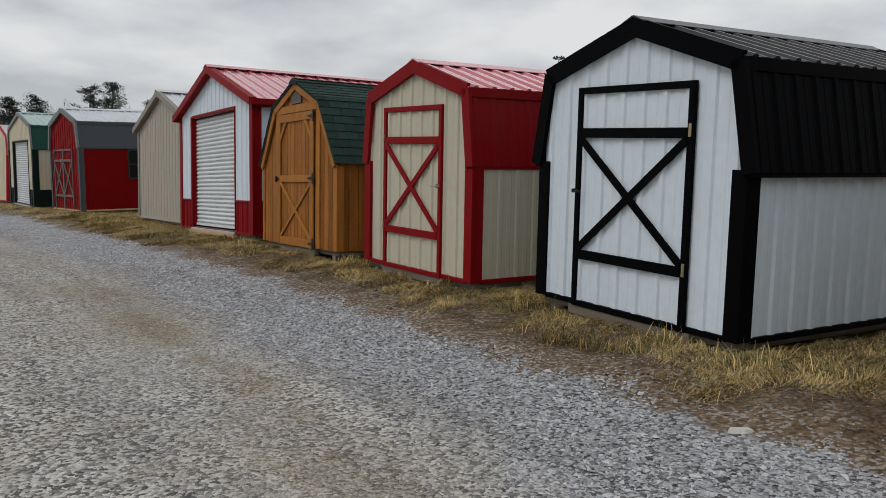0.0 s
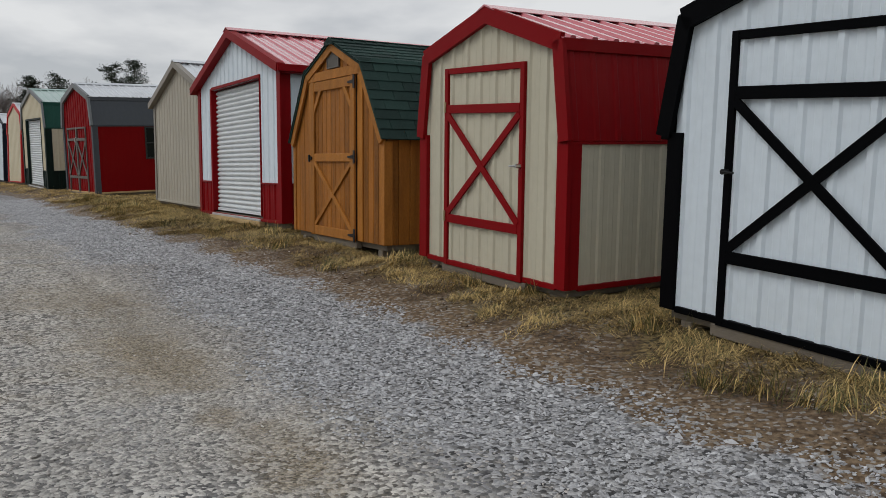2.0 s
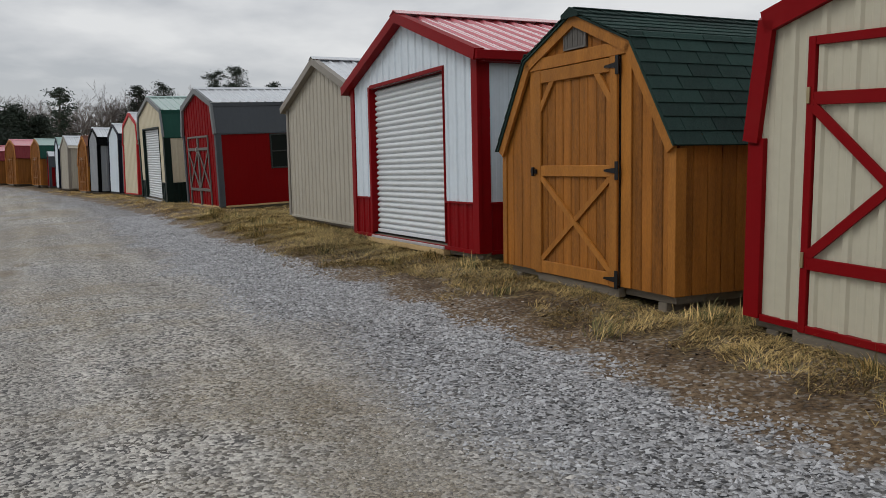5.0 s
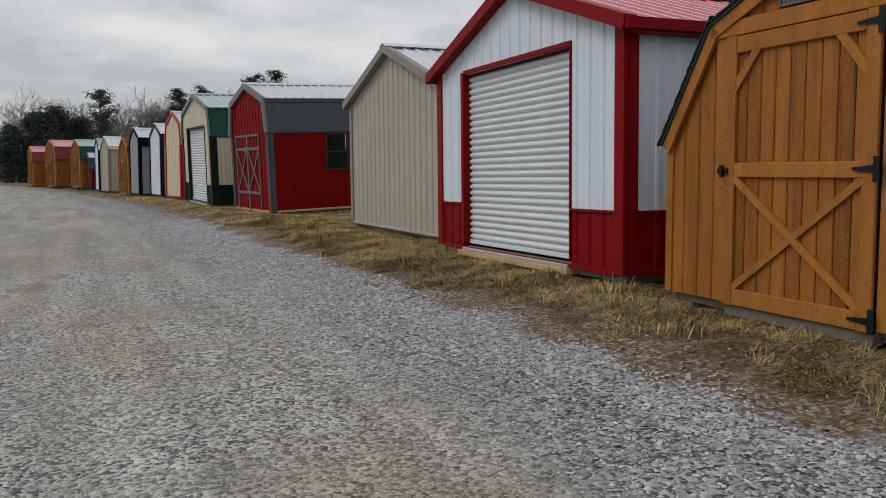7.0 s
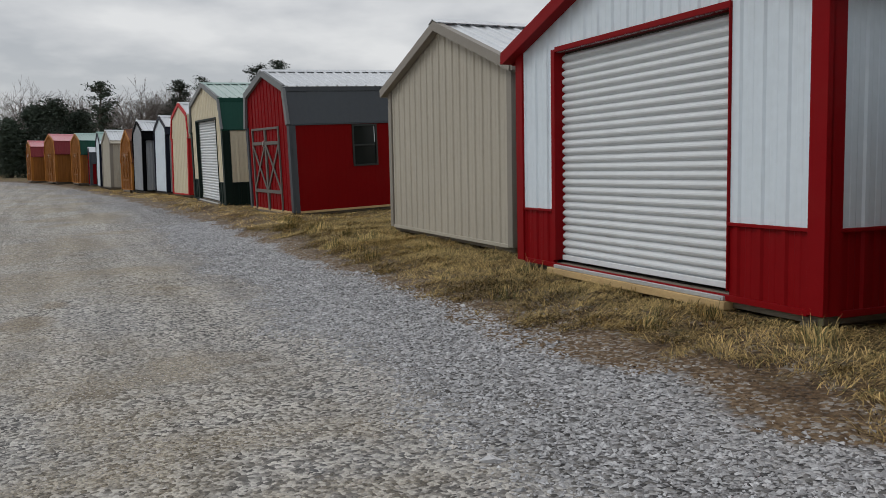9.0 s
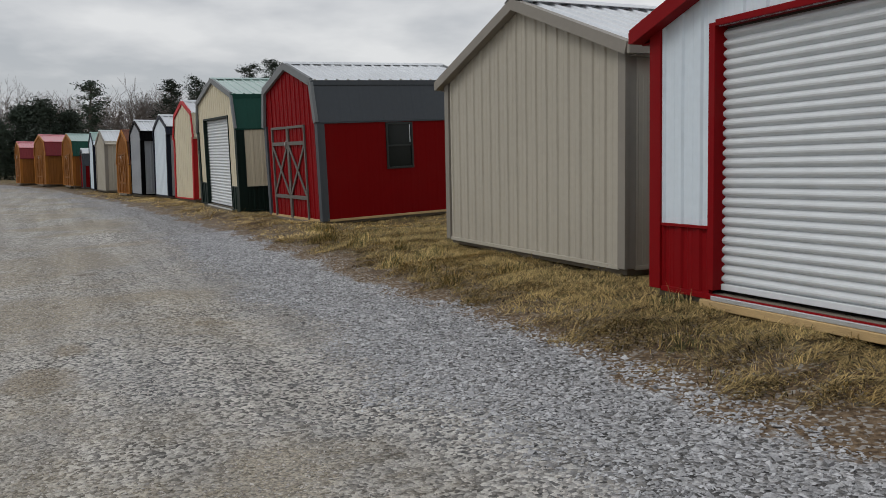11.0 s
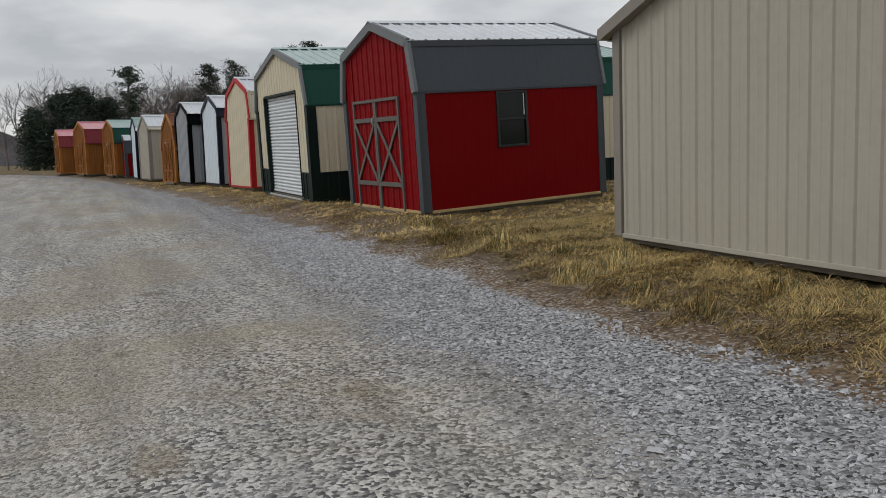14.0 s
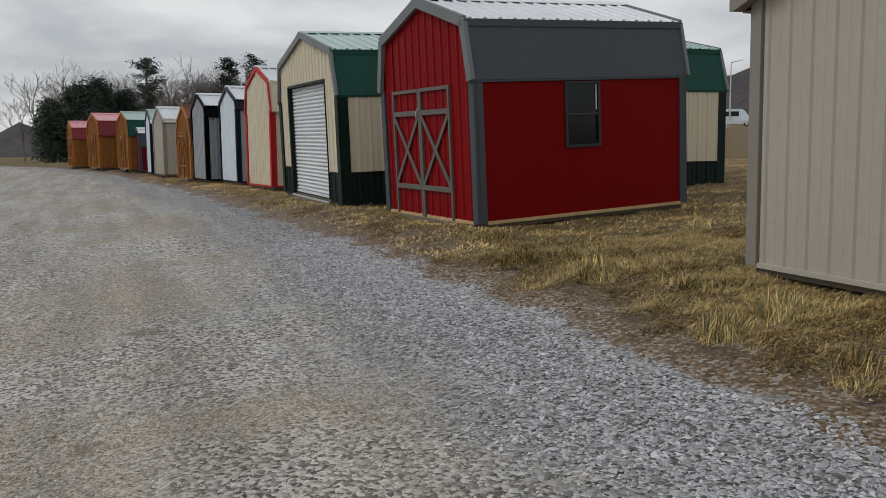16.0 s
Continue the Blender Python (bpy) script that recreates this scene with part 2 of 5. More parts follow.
# ---- mesh helpers ----
class Bag:
    """Vertices and faces of one mesh."""

    def __init__(self):
        self.v, self.f = [], []

    def poly(self, rows, faces):
        k = len(self.v)
        self.v += [tuple(r) for r in rows]
        self.f += [tuple(k + i for i in f) for f in faces]
        return self

    def box(self, x0, x1, y0, y1, z0, z1, c=0.004):
        """A box with its long edges chamfered."""
        c = min(c, (x1 - x0) * 0.4, (y1 - y0) * 0.4, (z1 - z0) * 0.4)
        pts = []
        for z, d in ((z0, c), (z0 + c, 0), (z1 - c, 0), (z1, c)):
            a, b, e, g = x0 + d, x1 - d, y0 + d, y1 - d
            k = c if d == 0 else 0
            pts += [(a + k, e, z), (b - k, e, z), (b, e + k, z), (b, g - k, z), (b - k, g, z), (a + k, g, z), (a, g - k, z), (a, e + k, z)]
        fs = [tuple(range(7, -1, -1)), tuple(range(24, 32))]
        for r in range(3):
            for i in range(8):
                j = (i + 1) % 8
                fs.append((r * 8 + i, r * 8 + j, r * 8 + 8 + j, r * 8 + 8 + i))
        return self.poly(pts, fs)

    def beam(self, p, q, wide, thick, normal):
        """A board from p to q, centred on that line; normal is the way its face looks."""
        p, q, n = Vector(p), Vector(q), Vector(normal).normalized()
        d = (q - p).normalized()
        s = d.cross(n).normalized() * wide / 2
        h = n * thick / 2
        pts = [e + i * s + j * h for e in (p, q) for i, j in ((-1, -1), (1, -1), (1, 1), (-1, 1))]
        return self.poly(pts, [(3, 2, 1, 0), (4, 5, 6, 7), (0, 1, 5, 4), (1, 2, 6, 5), (2, 3, 7, 6), (3, 0, 4, 7)])

    def tube(self, path, radii, n=8):
        """A round tapered bar along a path."""
        k = len(self.v)
        path = [Vector(p) for p in path]
        for i, p in enumerate(path):
            d = (path[min(i + 1, len(path) - 1)] - path[max(i - 1, 0)]).normalized()
            a = d.orthogonal().normalized()
            b = d.cross(a)
            for j in range(n):
                t = 2 * math.pi * j / n
                self.v.append(tuple(p + (a * math.cos(t) + b * math.sin(t)) * radii[i]))
        for i in range(len(path) - 1):
            for j in range(n):
                jj = (j + 1) % n
                self.f.append((k + i * n + j, k + i * n + jj, k + i * n + n + jj, k + i * n + n + j))
        self.f.append(tuple(k + j for j in range(n))[::-1])
        self.f.append(tuple(k + (len(path) - 1) * n + j for j in range(n)))
        return self

    def ribbed(self, u0, u1, lo, hi, place, pitch=0.23, rise=0.018, thick=0.04, rib=0.07, start=None, corners=()):
        """A sheet with raised ribs: place(u, v, h) puts it; lo(u) and hi(u) end it."""
        us = {u0: 0.0, u1: 0.0}
        c = (u0 + pitch * 0.4) if start is None else start
        while c - pitch > u0:
            c -= pitch
        while c < u1:
            for d, h in ((-rib / 2, 0), (-rib * 0.27, rise), (rib * 0.27, rise), (rib / 2, 0), (pitch * 0.36, 0), (pitch * 0.40, rise * 0.22), (pitch * 0.60, rise * 0.22), (pitch * 0.64, 0)):
                if u0 < c + d < u1:
                    us[c + d] = h
            c += pitch
        keys = sorted(us)
        for q in corners:
            if u0 < q < u1 and min(abs(q - k) for k in keys) > 1e-4:
                b = next(k for k in keys if k > q)
                a = max(k for k in keys if k < q)
                us[q] = us[a] + (us[b] - us[a]) * (q - a) / (b - a)
        keys = sorted(us)
        k0 = len(self.v)
        for u in keys:
            a, b, h = lo(u), hi(u), us[u]
            self.v += [tuple(place(u, a, h)), tuple(place(u, b, h)), tuple(place(u, b, -thick)), tuple(place(u, a, -thick))]
        for i in range(len(keys) - 1):
            a, b = k0 + 4 * i, k0 + 4 * i + 4
            for j in range(4):
                jj = (j + 1) % 4
                self.f.append((a + j, b + j, b + jj, a + jj))
        e = k0 + 4 * (len(keys) - 1)
        self.f += [(k0, k0 + 1, k0 + 2, k0 + 3), (e + 3, e + 2, e + 1, e)]
        return self

    def mesh(self, name):
        me = bpy.data.meshes.new(name)
        me.from_pydata(self.v, [], self.f)
        bm = bmesh.new()
        bm.from_mesh(me)
        bmesh.ops.recalc_face_normals(bm, faces=bm.faces)
        bm.to_mesh(me)
        bm.free()
        return me


def part(name, bag, mat, parent, label="", kind=""):
    me = bag.mesh(name) if isinstance(bag, Bag) else bag
    if not me.materials:
        me.materials.append(mat)
    ob = new(name, me)
    ob.parent = parent
    return tagged(ob, label, kind=kind)


def thing(name, m, label, category, group="", kind=""):
    ob = new(name)
    ob.matrix_world = m
    ob.empty_display_size = 0.2
    return tagged(ob, label, category, group, kind)


# ---- the lie of the land: s runs along the drive, p across it towards the sheds ----
def along(x, y):
    return -0.63 * x + 0.78 * y


def across(x, y):
    return 0.78 * x + 0.63 * y


S_KNOT = (-200, -20, -8, -2, 1, 3.5, 6.75, 9.8, 13.8, 19.4, 27, 33, 40, 47, 55, 60, 66, 72, 80, 140, 900)
Z_KNOT = (-2.5, -0.5, -0.1, 0.12, 0.2, 0.275, 0.36, 0.48, 0.475, 0.49, 0.575, 0.60, 0.67, 0.68, 0.73, 0.83, 0.95, 1.0, 1.0, 0.6, 0.6)
E_KNOT_S, E_KNOT_P = (-50, 0, 10, 16, 24, 30, 36, 45, 52, 60, 68, 80, 120), (3.72, 3.72, 3.75, 3.65, 3.55, 3.45, 3.1, 2.7, 2.1, 1.0, -1.5, -6, -30)


def smooth(a, b, x):
    t = np.clip((x - a) / (b - a), 0, 1)
    return t * t * (3 - 2 * t)


def edge_p(s):
    return (np.interp(s - 1.5, E_KNOT_S, E_KNOT_P) + np.interp(s, E_KNOT_S, E_KNOT_P) + np.interp(s + 1.5, E_KNOT_S, E_KNOT_P)) / 3


def land(x, y):
    s, p = along(x, y), across(x, y)
    r = sum(np.interp(s + d, S_KNOT, Z_KNOT) for d in (-2, -1, 0, 1, 2)) / 5
    far = smooth(30, 50, s)
    q = p - (edge_p(s) - 3.7)
    w = 0.045 * (np.clip(q, -8, 4.6) - 0.6) + 0.125 * smooth(3.2, 5.2, q)
    w = w * (1 - far * 0.5)
    w = w + 0.052 * np.clip(p - 6, 0, 130)
    return r + w


def bumps(x, y):
    """Ruts in the drive and hummocks in the grass."""
    s, p = along(x, y), across(x, y)
    q = p - edge_p(s)
    ruts = -0.02 * (np.exp(-((p - 1.9) / 0.35) ** 2) + np.exp(-((p + 0.1) / 0.35) ** 2))
    h = 0.018 * np.sin(2.1 * s + 1.3 * p) * np.sin(1.7 * p - 0.6 * s) + 0.012 * np.sin(5.3 * s - 2.2 * p) * np.sin(4.1 * p)
    return ruts * smooth(60, 40, s) + h * smooth(-0.2, 0.8, q) * smooth(70, 40, np.abs(p)) + 0.25 * h * smooth(70, 40, np.abs(p))


def ground_z(x, y):
    return float(land(np.float64(x), np.float64(y)) + bumps(np.float64(x), np.float64(y)))


def lines(dense0, dense1, step, far0, far1):
    a = list(np.arange(dense0, dense1 + 1e-6, step))
    d = step
    while a[-1] < far1:
        d *= 1.13
        a.append(a[-1] + d)
    d = step
    b = [dense0]
    while b[-1] > far0:
        d *= 1.13
        b.append(b[-1] - d)
    return np.array(b[:0:-1] + a)


sg, pg = lines(-3, 34, 0.14, -400, 2500), lines(-7, 12, 0.12, -2000, 2000)
SS, PP = np.meshgrid(sg, pg, indexing="ij")
det = 1.0 / (0.63 * 0.63 + 0.78 * 0.78)
GX, GY = (-0.63 * SS + 0.78 * PP) * det, (0.78 * SS + 0.63 * PP) * det
GZ = land(GX, GY) + bumps(GX, GY)
ns, npp = SS.shape
idx = np.arange(ns * npp).reshape(ns, npp)
quads = np.stack([idx[:-1, :-1], idx[1:, :-1], idx[1:, 1:], idx[:-1, 1:]], -1).reshape(-1, 4)
gm = bpy.data.meshes.new("ground")
gm.from_pydata(np.stack([GX, GY, GZ], -1).reshape(-1, 3).tolist(), [], quads.tolist())
at = gm.attributes.new("verge", "FLOAT", "POINT")
at.data.foreach_set("value", (PP - edge_p(SS)).reshape(-1).astype(np.float32))
at2 = gm.attributes.new("lane", "FLOAT", "POINT")
at2.data.foreach_set("value", PP.reshape(-1).astype(np.float32))
MUD = [(6.3, 1.9, 1.0, 0.35, 0.75), (4.1, 1.95, 0.8, 0.3, 0.6), (2.43, 1.8, 0.10, 0.09, 1.0), (3.17, 1.93, 0.2, 0.12, 0.6), (4.85, 1.87, 0.12, 0.10, 1.0), (8.3, 2.1, 0.8, 0.4, 0.6), (16.6, 0.25, 0.4, 0.25, 1.2), (17.5, 0.5, 0.28, 0.17, 0.9), (18.0, 1.7, 0.5, 0.2, 0.6), (12.2, 1.95, 1.2, 0.2, 0.4), (33.0, -0.8, 2.0, 0.4, 0.6)]


def mud_at(s, p):
    return sum(k * np.exp(-((s - a) / da) ** 2 - ((p - b) / db) ** 2) for a, b, da, db, k in MUD)


at3 = gm.attributes.new("mud", "FLOAT", "POINT")
at3.data.foreach_set("value", mud_at(SS, PP).reshape(-1).astype(np.float32))
at4 = gm.attributes.new("run", "FLOAT", "POINT")
at4.data.foreach_set("value", SS.reshape(-1).astype(np.float32))
gm.polygons.foreach_set("use_smooth", [True] * len(gm.polygons))


def ground_material():
    m = bpy.data.materials.new("gravel_drive_and_dry_verge")
    m.use_nodes = True
    n, l = m.node_tree.nodes, m.node_tree.links
    b = n["Principled BSDF"]
    b.inputs["Specular IOR Level"].default_value = 0.25
    co = n.new("ShaderNodeTexCoord").outputs["Object"]

    def noise_at(scale, detail=5, dist=0.0):
        t = n.new("ShaderNodeTexNoise")
        t.inputs["Scale"].default_value, t.inputs["Detail"].default_value, t.inputs["Distortion"].default_value = scale, detail, dist
        l.new(co, t.inputs["Vector"])
        return t.outputs[0]

    def math_(op, a, c, third=None):
        t = n.new("ShaderNodeMath")
        t.operation = op
        for i, q in enumerate((a, c, third)):
            if q is None:
                continue
            if isinstance(q, (int, float)):
                t.inputs[i].default_value = q
            else:
                l.new(q, t.inputs[i])
        return t.outputs[0]

    def span(x, a, c, lo=0.0, hi=1.0):
        t = n.new("ShaderNodeMapRange")
        t.interpolation_type = "SMOOTHSTEP"
        l.new(x, t.inputs[0])
        for i, q in zip((1, 2, 3, 4), (a, c, lo, hi)):
            t.inputs[i].default_value = q
        return t.outputs[0]

    def blend(fac, a, c):
        t = n.new("ShaderNodeMix")
        t.data_type = "RGBA"
        if isinstance(fac, float):
            t.inputs[0].default_value = fac
        else:
            l.new(fac, t.inputs[0])
        for i, q in ((6, a), (7, c)):
            if isinstance(q, tuple):
                t.inputs[i].default_value = (*q, 1)
            else:
                l.new(q, t.inputs[i])
        return t.outputs[2]

    ver, lane = n.new("ShaderNodeAttribute"), n.new("ShaderNodeAttribute")
    ver.attribute_name, lane.attribute_name = "verge", "lane"
    v = math_("ADD", ver.outputs["Fac"], math_("MULTIPLY_ADD", noise_at(1.1, 5), 0.9, -0.45))
    v = math_("ADD", v, math_("MULTIPLY_ADD", noise_at(7, 4), 0.5, -0.25))
    # chips of stone, each with its own tone
    chip = n.new("ShaderNodeTexVoronoi")
    chip.inputs["Scale"].default_value, chip.inputs["Randomness"].default_value = 42, 1
    l.new(co, chip.inputs["Vector"])
    chip2 = n.new("ShaderNodeTexVoronoi")
    chip2.inputs["Scale"].default_value = 95
    l.new(co, chip2.inputs["Vector"])
    tone = n.new("ShaderNodeSeparateColor")
    l.new(chip.outputs["Color"], tone.inputs[0])
    tone2 = n.new("ShaderNodeSeparateColor")
    l.new(chip2.outputs["Color"], tone2.inputs[0])
    stone = blend(span(tone.outputs[0], 0.05, 0.95), (0.075, 0.072, 0.070), (0.585, 0.558, 0.512))
    fines = blend(span(tone2.outputs[1], 0, 1), (0.13, 0.124, 0.113), (0.53, 0.495, 0.44))
    worn = span(math_("ADD", noise_at(0.55, 4, 0.4), math_("MULTIPLY", noise_at(3.5, 5), 0.35)), 0.62, 0.86)
    gravel = blend(math_("MULTIPLY", worn, 0.55), stone, fines)
    blue = span(noise_at(0.8, 4, 0.5), 0.45, 0.7)
    gravel = blend(math_("MULTIPLY", blue, 0.25), gravel, blend(span(tone.outputs[1], 0, 1), (0.10, 0.105, 0.115), (0.44, 0.45, 0.47)))
    newer = math_("MULTIPLY", span(math_("ADD", v, math_("MULTIPLY", noise_at(0.6, 3), 0.5)), -1.65, -0.6), 0.8)
    gravel = blend(newer, gravel, blend(span(tone.outputs[1], 0.05, 0.95), (0.04, 0.04, 0.042), (0.42, 0.42, 0.43)))
    # tan, silty patches between the wheel tracks, stones showing through
    silt = math_("MULTIPLY", span(math_("ADD", noise_at(0.42, 4, 0.6), math_("MULTIPLY", noise_at(6, 4), 0.22)), 0.55, 0.76), span(lane.outputs["Fac"], 2.9, 1.6))
    gravel = blend(math_("MULTIPLY", silt, 0.6), gravel, blend(span(tone2.outputs[0], 0.1, 0.9), (0.13, 0.105, 0.07), (0.44, 0.375, 0.27)))
    mud, run, flow = n.new("ShaderNodeAttribute"), n.new("ShaderNodeAttribute"), n.new("ShaderNodeCombineXYZ")
    mud.attribute_name, run.attribute_name = "mud", "run"
    wet = span(math_("ADD", mud.outputs["Fac"], math_("MULTIPLY_ADD", noise_at(5, 5), 0.7, -0.35)), 0.2, 0.75)
    gravel = blend(math_("MULTIPLY", wet, 0.55), gravel, blend(span(tone2.outputs[0], 0.1, 0.9), (0.105, 0.08, 0.05), (0.33, 0.265, 0.175)))
    # wheel-swept bands along the drive
    l.new(math_("MULTIPLY", lane.outputs["Fac"], 1.5), flow.inputs[0])
    l.new(math_("MULTIPLY", run.outputs["Fac"], 0.10), flow.inputs[1])
    band = n.new("ShaderNodeTexNoise")
    band.inputs["Scale"].default_value, band.inputs["Detail"].default_value = 1.6, 4
    l.new(flow.outputs[0], band.inputs["Vector"])
    swept = n.new("ShaderNodeVectorMath")
    swept.operation = "SCALE"
    l.new(gravel, swept.inputs[0])
    l.new(span(band.outputs[0], 0.35, 0.65, 0.90, 1.14), swept.inputs["Scale"])
    gravel = swept.outputs[0]
    hole = span(noise_at(1.25, 3, 0.3), 0.70, 0.76)
    gravel = blend(math_("MULTIPLY", hole, 0.6), gravel, (0.13, 0.105, 0.075))
    dirt = blend(span(noise_at(26, 6), 0.3, 0.7), (0.07, 0.044, 0.025), (0.215, 0.152, 0.094))
    dirt = blend(math_("MULTIPLY", span(tone.outputs[2], 0.72, 0.8), 0.7), dirt, (0.34, 0.33, 0.31))
    thatch = blend(span(noise_at(30, 7), 0.36, 0.66), (0.034, 0.024, 0.012), (0.245, 0.175, 0.078))
    thatch = blend(span(noise_at(1.3, 5, 0.4), 0.5, 0.68, 0.0, 0.55), thatch, blend(span(noise_at(60, 4), 0.3, 0.7), (0.035, 0.035, 0.012), (0.16, 0.145, 0.055)))
    thatch = blend(span(noise_at(2.6, 6, 0.8), 0.54, 0.66, 0.0, 0.8), thatch, blend(span(noise_at(45, 5), 0.35, 0.7), (0.022, 0.014, 0.008), (0.11, 0.072, 0.04)))
    col = blend(span(v, -0.12, 0.03), gravel, dirt)
    soil = span(noise_at(1.7, 5, 0.5), 0.42, 0.62)
    col = blend(math_("MULTIPLY", span(v, 0.25, 0.75), math_("MAXIMUM", soil, span(v, 0.6, 1.3))), col, thatch)
    crumb = math_("MULTIPLY", math_("MULTIPLY", span(v, 0.22, 0.45), span(v, 1.15, 0.65)), span(noise_at(3.2, 5, 0.6), 0.38, 0.6))
    col = blend(math_("MULTIPLY", crumb, 0.85), col, blend(span(noise_at(34, 6), 0.35, 0.7), (0.024, 0.015, 0.008), (0.15, 0.094, 0.05)))
    # far left of the drive the ground is dry field again
    field = span(math_("ADD", lane.outputs["Fac"], math_("MULTIPLY", noise_at(0.5, 5), 3.0)), -6.0, -8.5)
    col = blend(field, col, thatch)
    l.new(col, b.inputs["Base Color"])
    b.inputs["Roughness"].default_value = 0.92
    hgt = math_("MULTIPLY", math_("SUBTRACT", 1.0, chip.outputs["Distance"]), span(v, 0.3, -0.2, 0.35, 1.0))
    hgt = math_("ADD", hgt, math_("MULTIPLY", noise_at(75, 5), 0.7))
    bp = n.new("ShaderNodeBump")
    bp.inputs["Strength"].default_value, bp.inputs["Distance"].default_value = 0.9, 0.02
    l.new(hgt, bp.inputs["Height"])
    l.new(bp.outputs[0], b.inputs["Normal"])
    return m


gm.materials.append(ground_material())
tagged(new("ground", gm), "grey crushed-stone drive with dry grassy verge", "ground", kind="structure")


# ---- sheds: local x along the front, y to the back, z up ----
def roofline(W, prof):
    """The outline of the roof over the front, left to right."""
    return [*prof, *[(W - x, z) for x, z in reversed(prof[:-1])]]


def top_of(line, drop=0.0):
    xs, zs = [p[0] for p in line], [p[1] for p in line]
    return lambda u: float(np.interp(u, xs, zs)) - drop


def shed_shell(ob, W, D, prof, wall, roof, steep, trim, opening=None, wains=None, wains_mat=None, rake=None, side=None, over=0.05, corner=0.11, drop=0.05, side_wall=None, pitch=0.23, eave_trim=None, back_over=0.06, floor_mat=None, low_trim=None, ridge=None, side_rise=0.013, steep_rise=0.016, side_hole=None, rake_w=0.095):
    """Walls, roof, trims and floor of a ribbed-steel shed. prof: roof outline from the lower left edge to the ridge."""
    rake, side_wall, ridge = rake or trim, side_wall or wall, ridge or roof
    line = roofline(W, prof)
    top = top_of(line, drop)
    gambrel = len(prof) == 3
    zl = prof[0][1]
    cs = [p[0] for p in line]
    lowz = wains or 0.0
    front = lambda u, v, h: (u, -h, v)
    runs = [(0.02, W - 0.02, lambda u: lowz, top)]
    if opening:
        a, b, z0, z1 = opening
        runs = [(0.02, a, lambda u: lowz, top), (b, W - 0.02, lambda u: lowz, top), (a, b, lambda u: z1, top)]
    w = Bag()
    for a, b, lo, hi in runs:
        w.ribbed(a, b, lo, hi, front, pitch, start=W / 2 + pitch / 2, corners=cs)
    part("front_wall", w, wall, ob)
    sh = zl + (0.08 if gambrel and prof[0][0] < -0.04 else -0.01)
    back = Bag().ribbed(0.02, W - 0.02, lambda u: 0.0, top, lambda u, v, h: (u, D + h, v), pitch, corners=cs)
    part("back_wall", back, wall, ob)
    for nm, x, sg_ in (("right_wall", W, 1), ("left_wall", 0, -1)):
        pl = lambda u, v, h, x=x, sg_=sg_: (x + sg_ * h, u, v)
        sw = Bag()
        if side_hole and x > 0:
            ya, yb, z0, z1 = side_hole
            sw.ribbed(0.02, ya, lambda u: lowz, lambda u: sh, pl, pitch, side_rise)
            sw.ribbed(yb, D - 0.02, lambda u: lowz, lambda u: sh, pl, pitch, side_rise)
            sw.ribbed(ya, yb, lambda u: lowz, lambda u: z0, pl, pitch, side_rise)
            sw.ribbed(ya, yb, lambda u: z1, lambda u: sh, pl, pitch, side_rise)
        else:
            sw.ribbed(0.02, D - 0.02, lambda u: lowz, lambda u: sh, pl, pitch, side_rise)
        part(nm, sw, side_wall, ob)
        if wains:
            part("wainscot", Bag().ribbed(0.02, D - 0.02, lambda u: 0.0, lambda u: lowz - 0.012, pl, pitch), wains_mat, ob)
            part("wainscot_cap", Bag().box(min(x, x + sg_ * 0.03), max(x, x + sg_ * 0.03), 0.1, D - 0.1, lowz - 0.012, lowz + 0.012, 0.002), wains_mat, ob)
    if wains:
        fr = [(0.02, W - 0.02)] if not opening else [(0.02, opening[0]), (opening[1], W - 0.02)]
        for a, b in fr:
            part("wainscot", Bag().ribbed(a, b, lambda u: 0.0, lambda u: lowz - 0.012, front, pitch, start=W / 2 + pitch / 2), wains_mat, ob)
            part("wainscot_cap", Bag().box(a, b, -0.03, 0, lowz - 0.012, lowz + 0.012, 0.002), wains_mat, ob)
    # corner posts
    cw = corner
    for x0, x1 in ((-0.024, cw), (W - cw, W + 0.024)):
        for y0, y1, face in ((-0.04, 0.02, 0), (D - 0.02, D + 0.024, 1)):
            c = Bag().box(x0, x1, y0, y1, 0.0, top(0.03) if not gambrel else zl + 0.02, 0.003)
            ex = (-0.024, 0.02) if x0 < W / 2 else (W - 0.02, W + 0.024)
            yy = (0.0, cw) if face == 0 else (D - cw, D)
            c.box(ex[0], ex[1], yy[0], yy[1], 0.0, sh - 0.005, 0.003)
            part("corner_trim", c, trim, ob)
    bt = Bag().box(cw, W - cw, -0.028, 0.0, -0.015, 0.03, 0.002)
    part("base_trim", bt, low_trim or trim, ob)
    for x0, x1 in ((W, W + 0.03), (-0.03, 0)):
        part("base_trim", Bag().box(x0, x1, cw, D - cw, -0.015, 0.03, 0.002), low_trim or trim, ob)
    # roof sheets
    for i in range(len(line) - 1):
        (xa, za), (xb, zb) = line[i], line[i + 1]
        a, b = Vector((xa, 0, za)), Vector((xb, 0, zb))
        d = (b - a)
        L = d.length
        d.normalize()
        nrm = Vector((-d.z, 0, d.x))
        is_steep = gambrel and i in (0, 3)
        e0 = 0.03 if (i == 1 and gambrel) else 0.0
        e1 = 0.03 if (i == 2 and gambrel) else 0.0
        up = 0.022 if gambrel and not is_steep else 0.0
        pl = lambda u, v, h, a=a, d=d, nrm=nrm, up=up: a + d * v + Vector((0, u, 0)) + nrm * (h + up)
        sheet = Bag().ribbed(-over, D + back_over, lambda u: -e0, lambda u: L + e1, pl, pitch, steep_rise if is_steep else 0.02, 0.02)
        part("roof_panel", sheet, steep if is_steep else roof, ob)
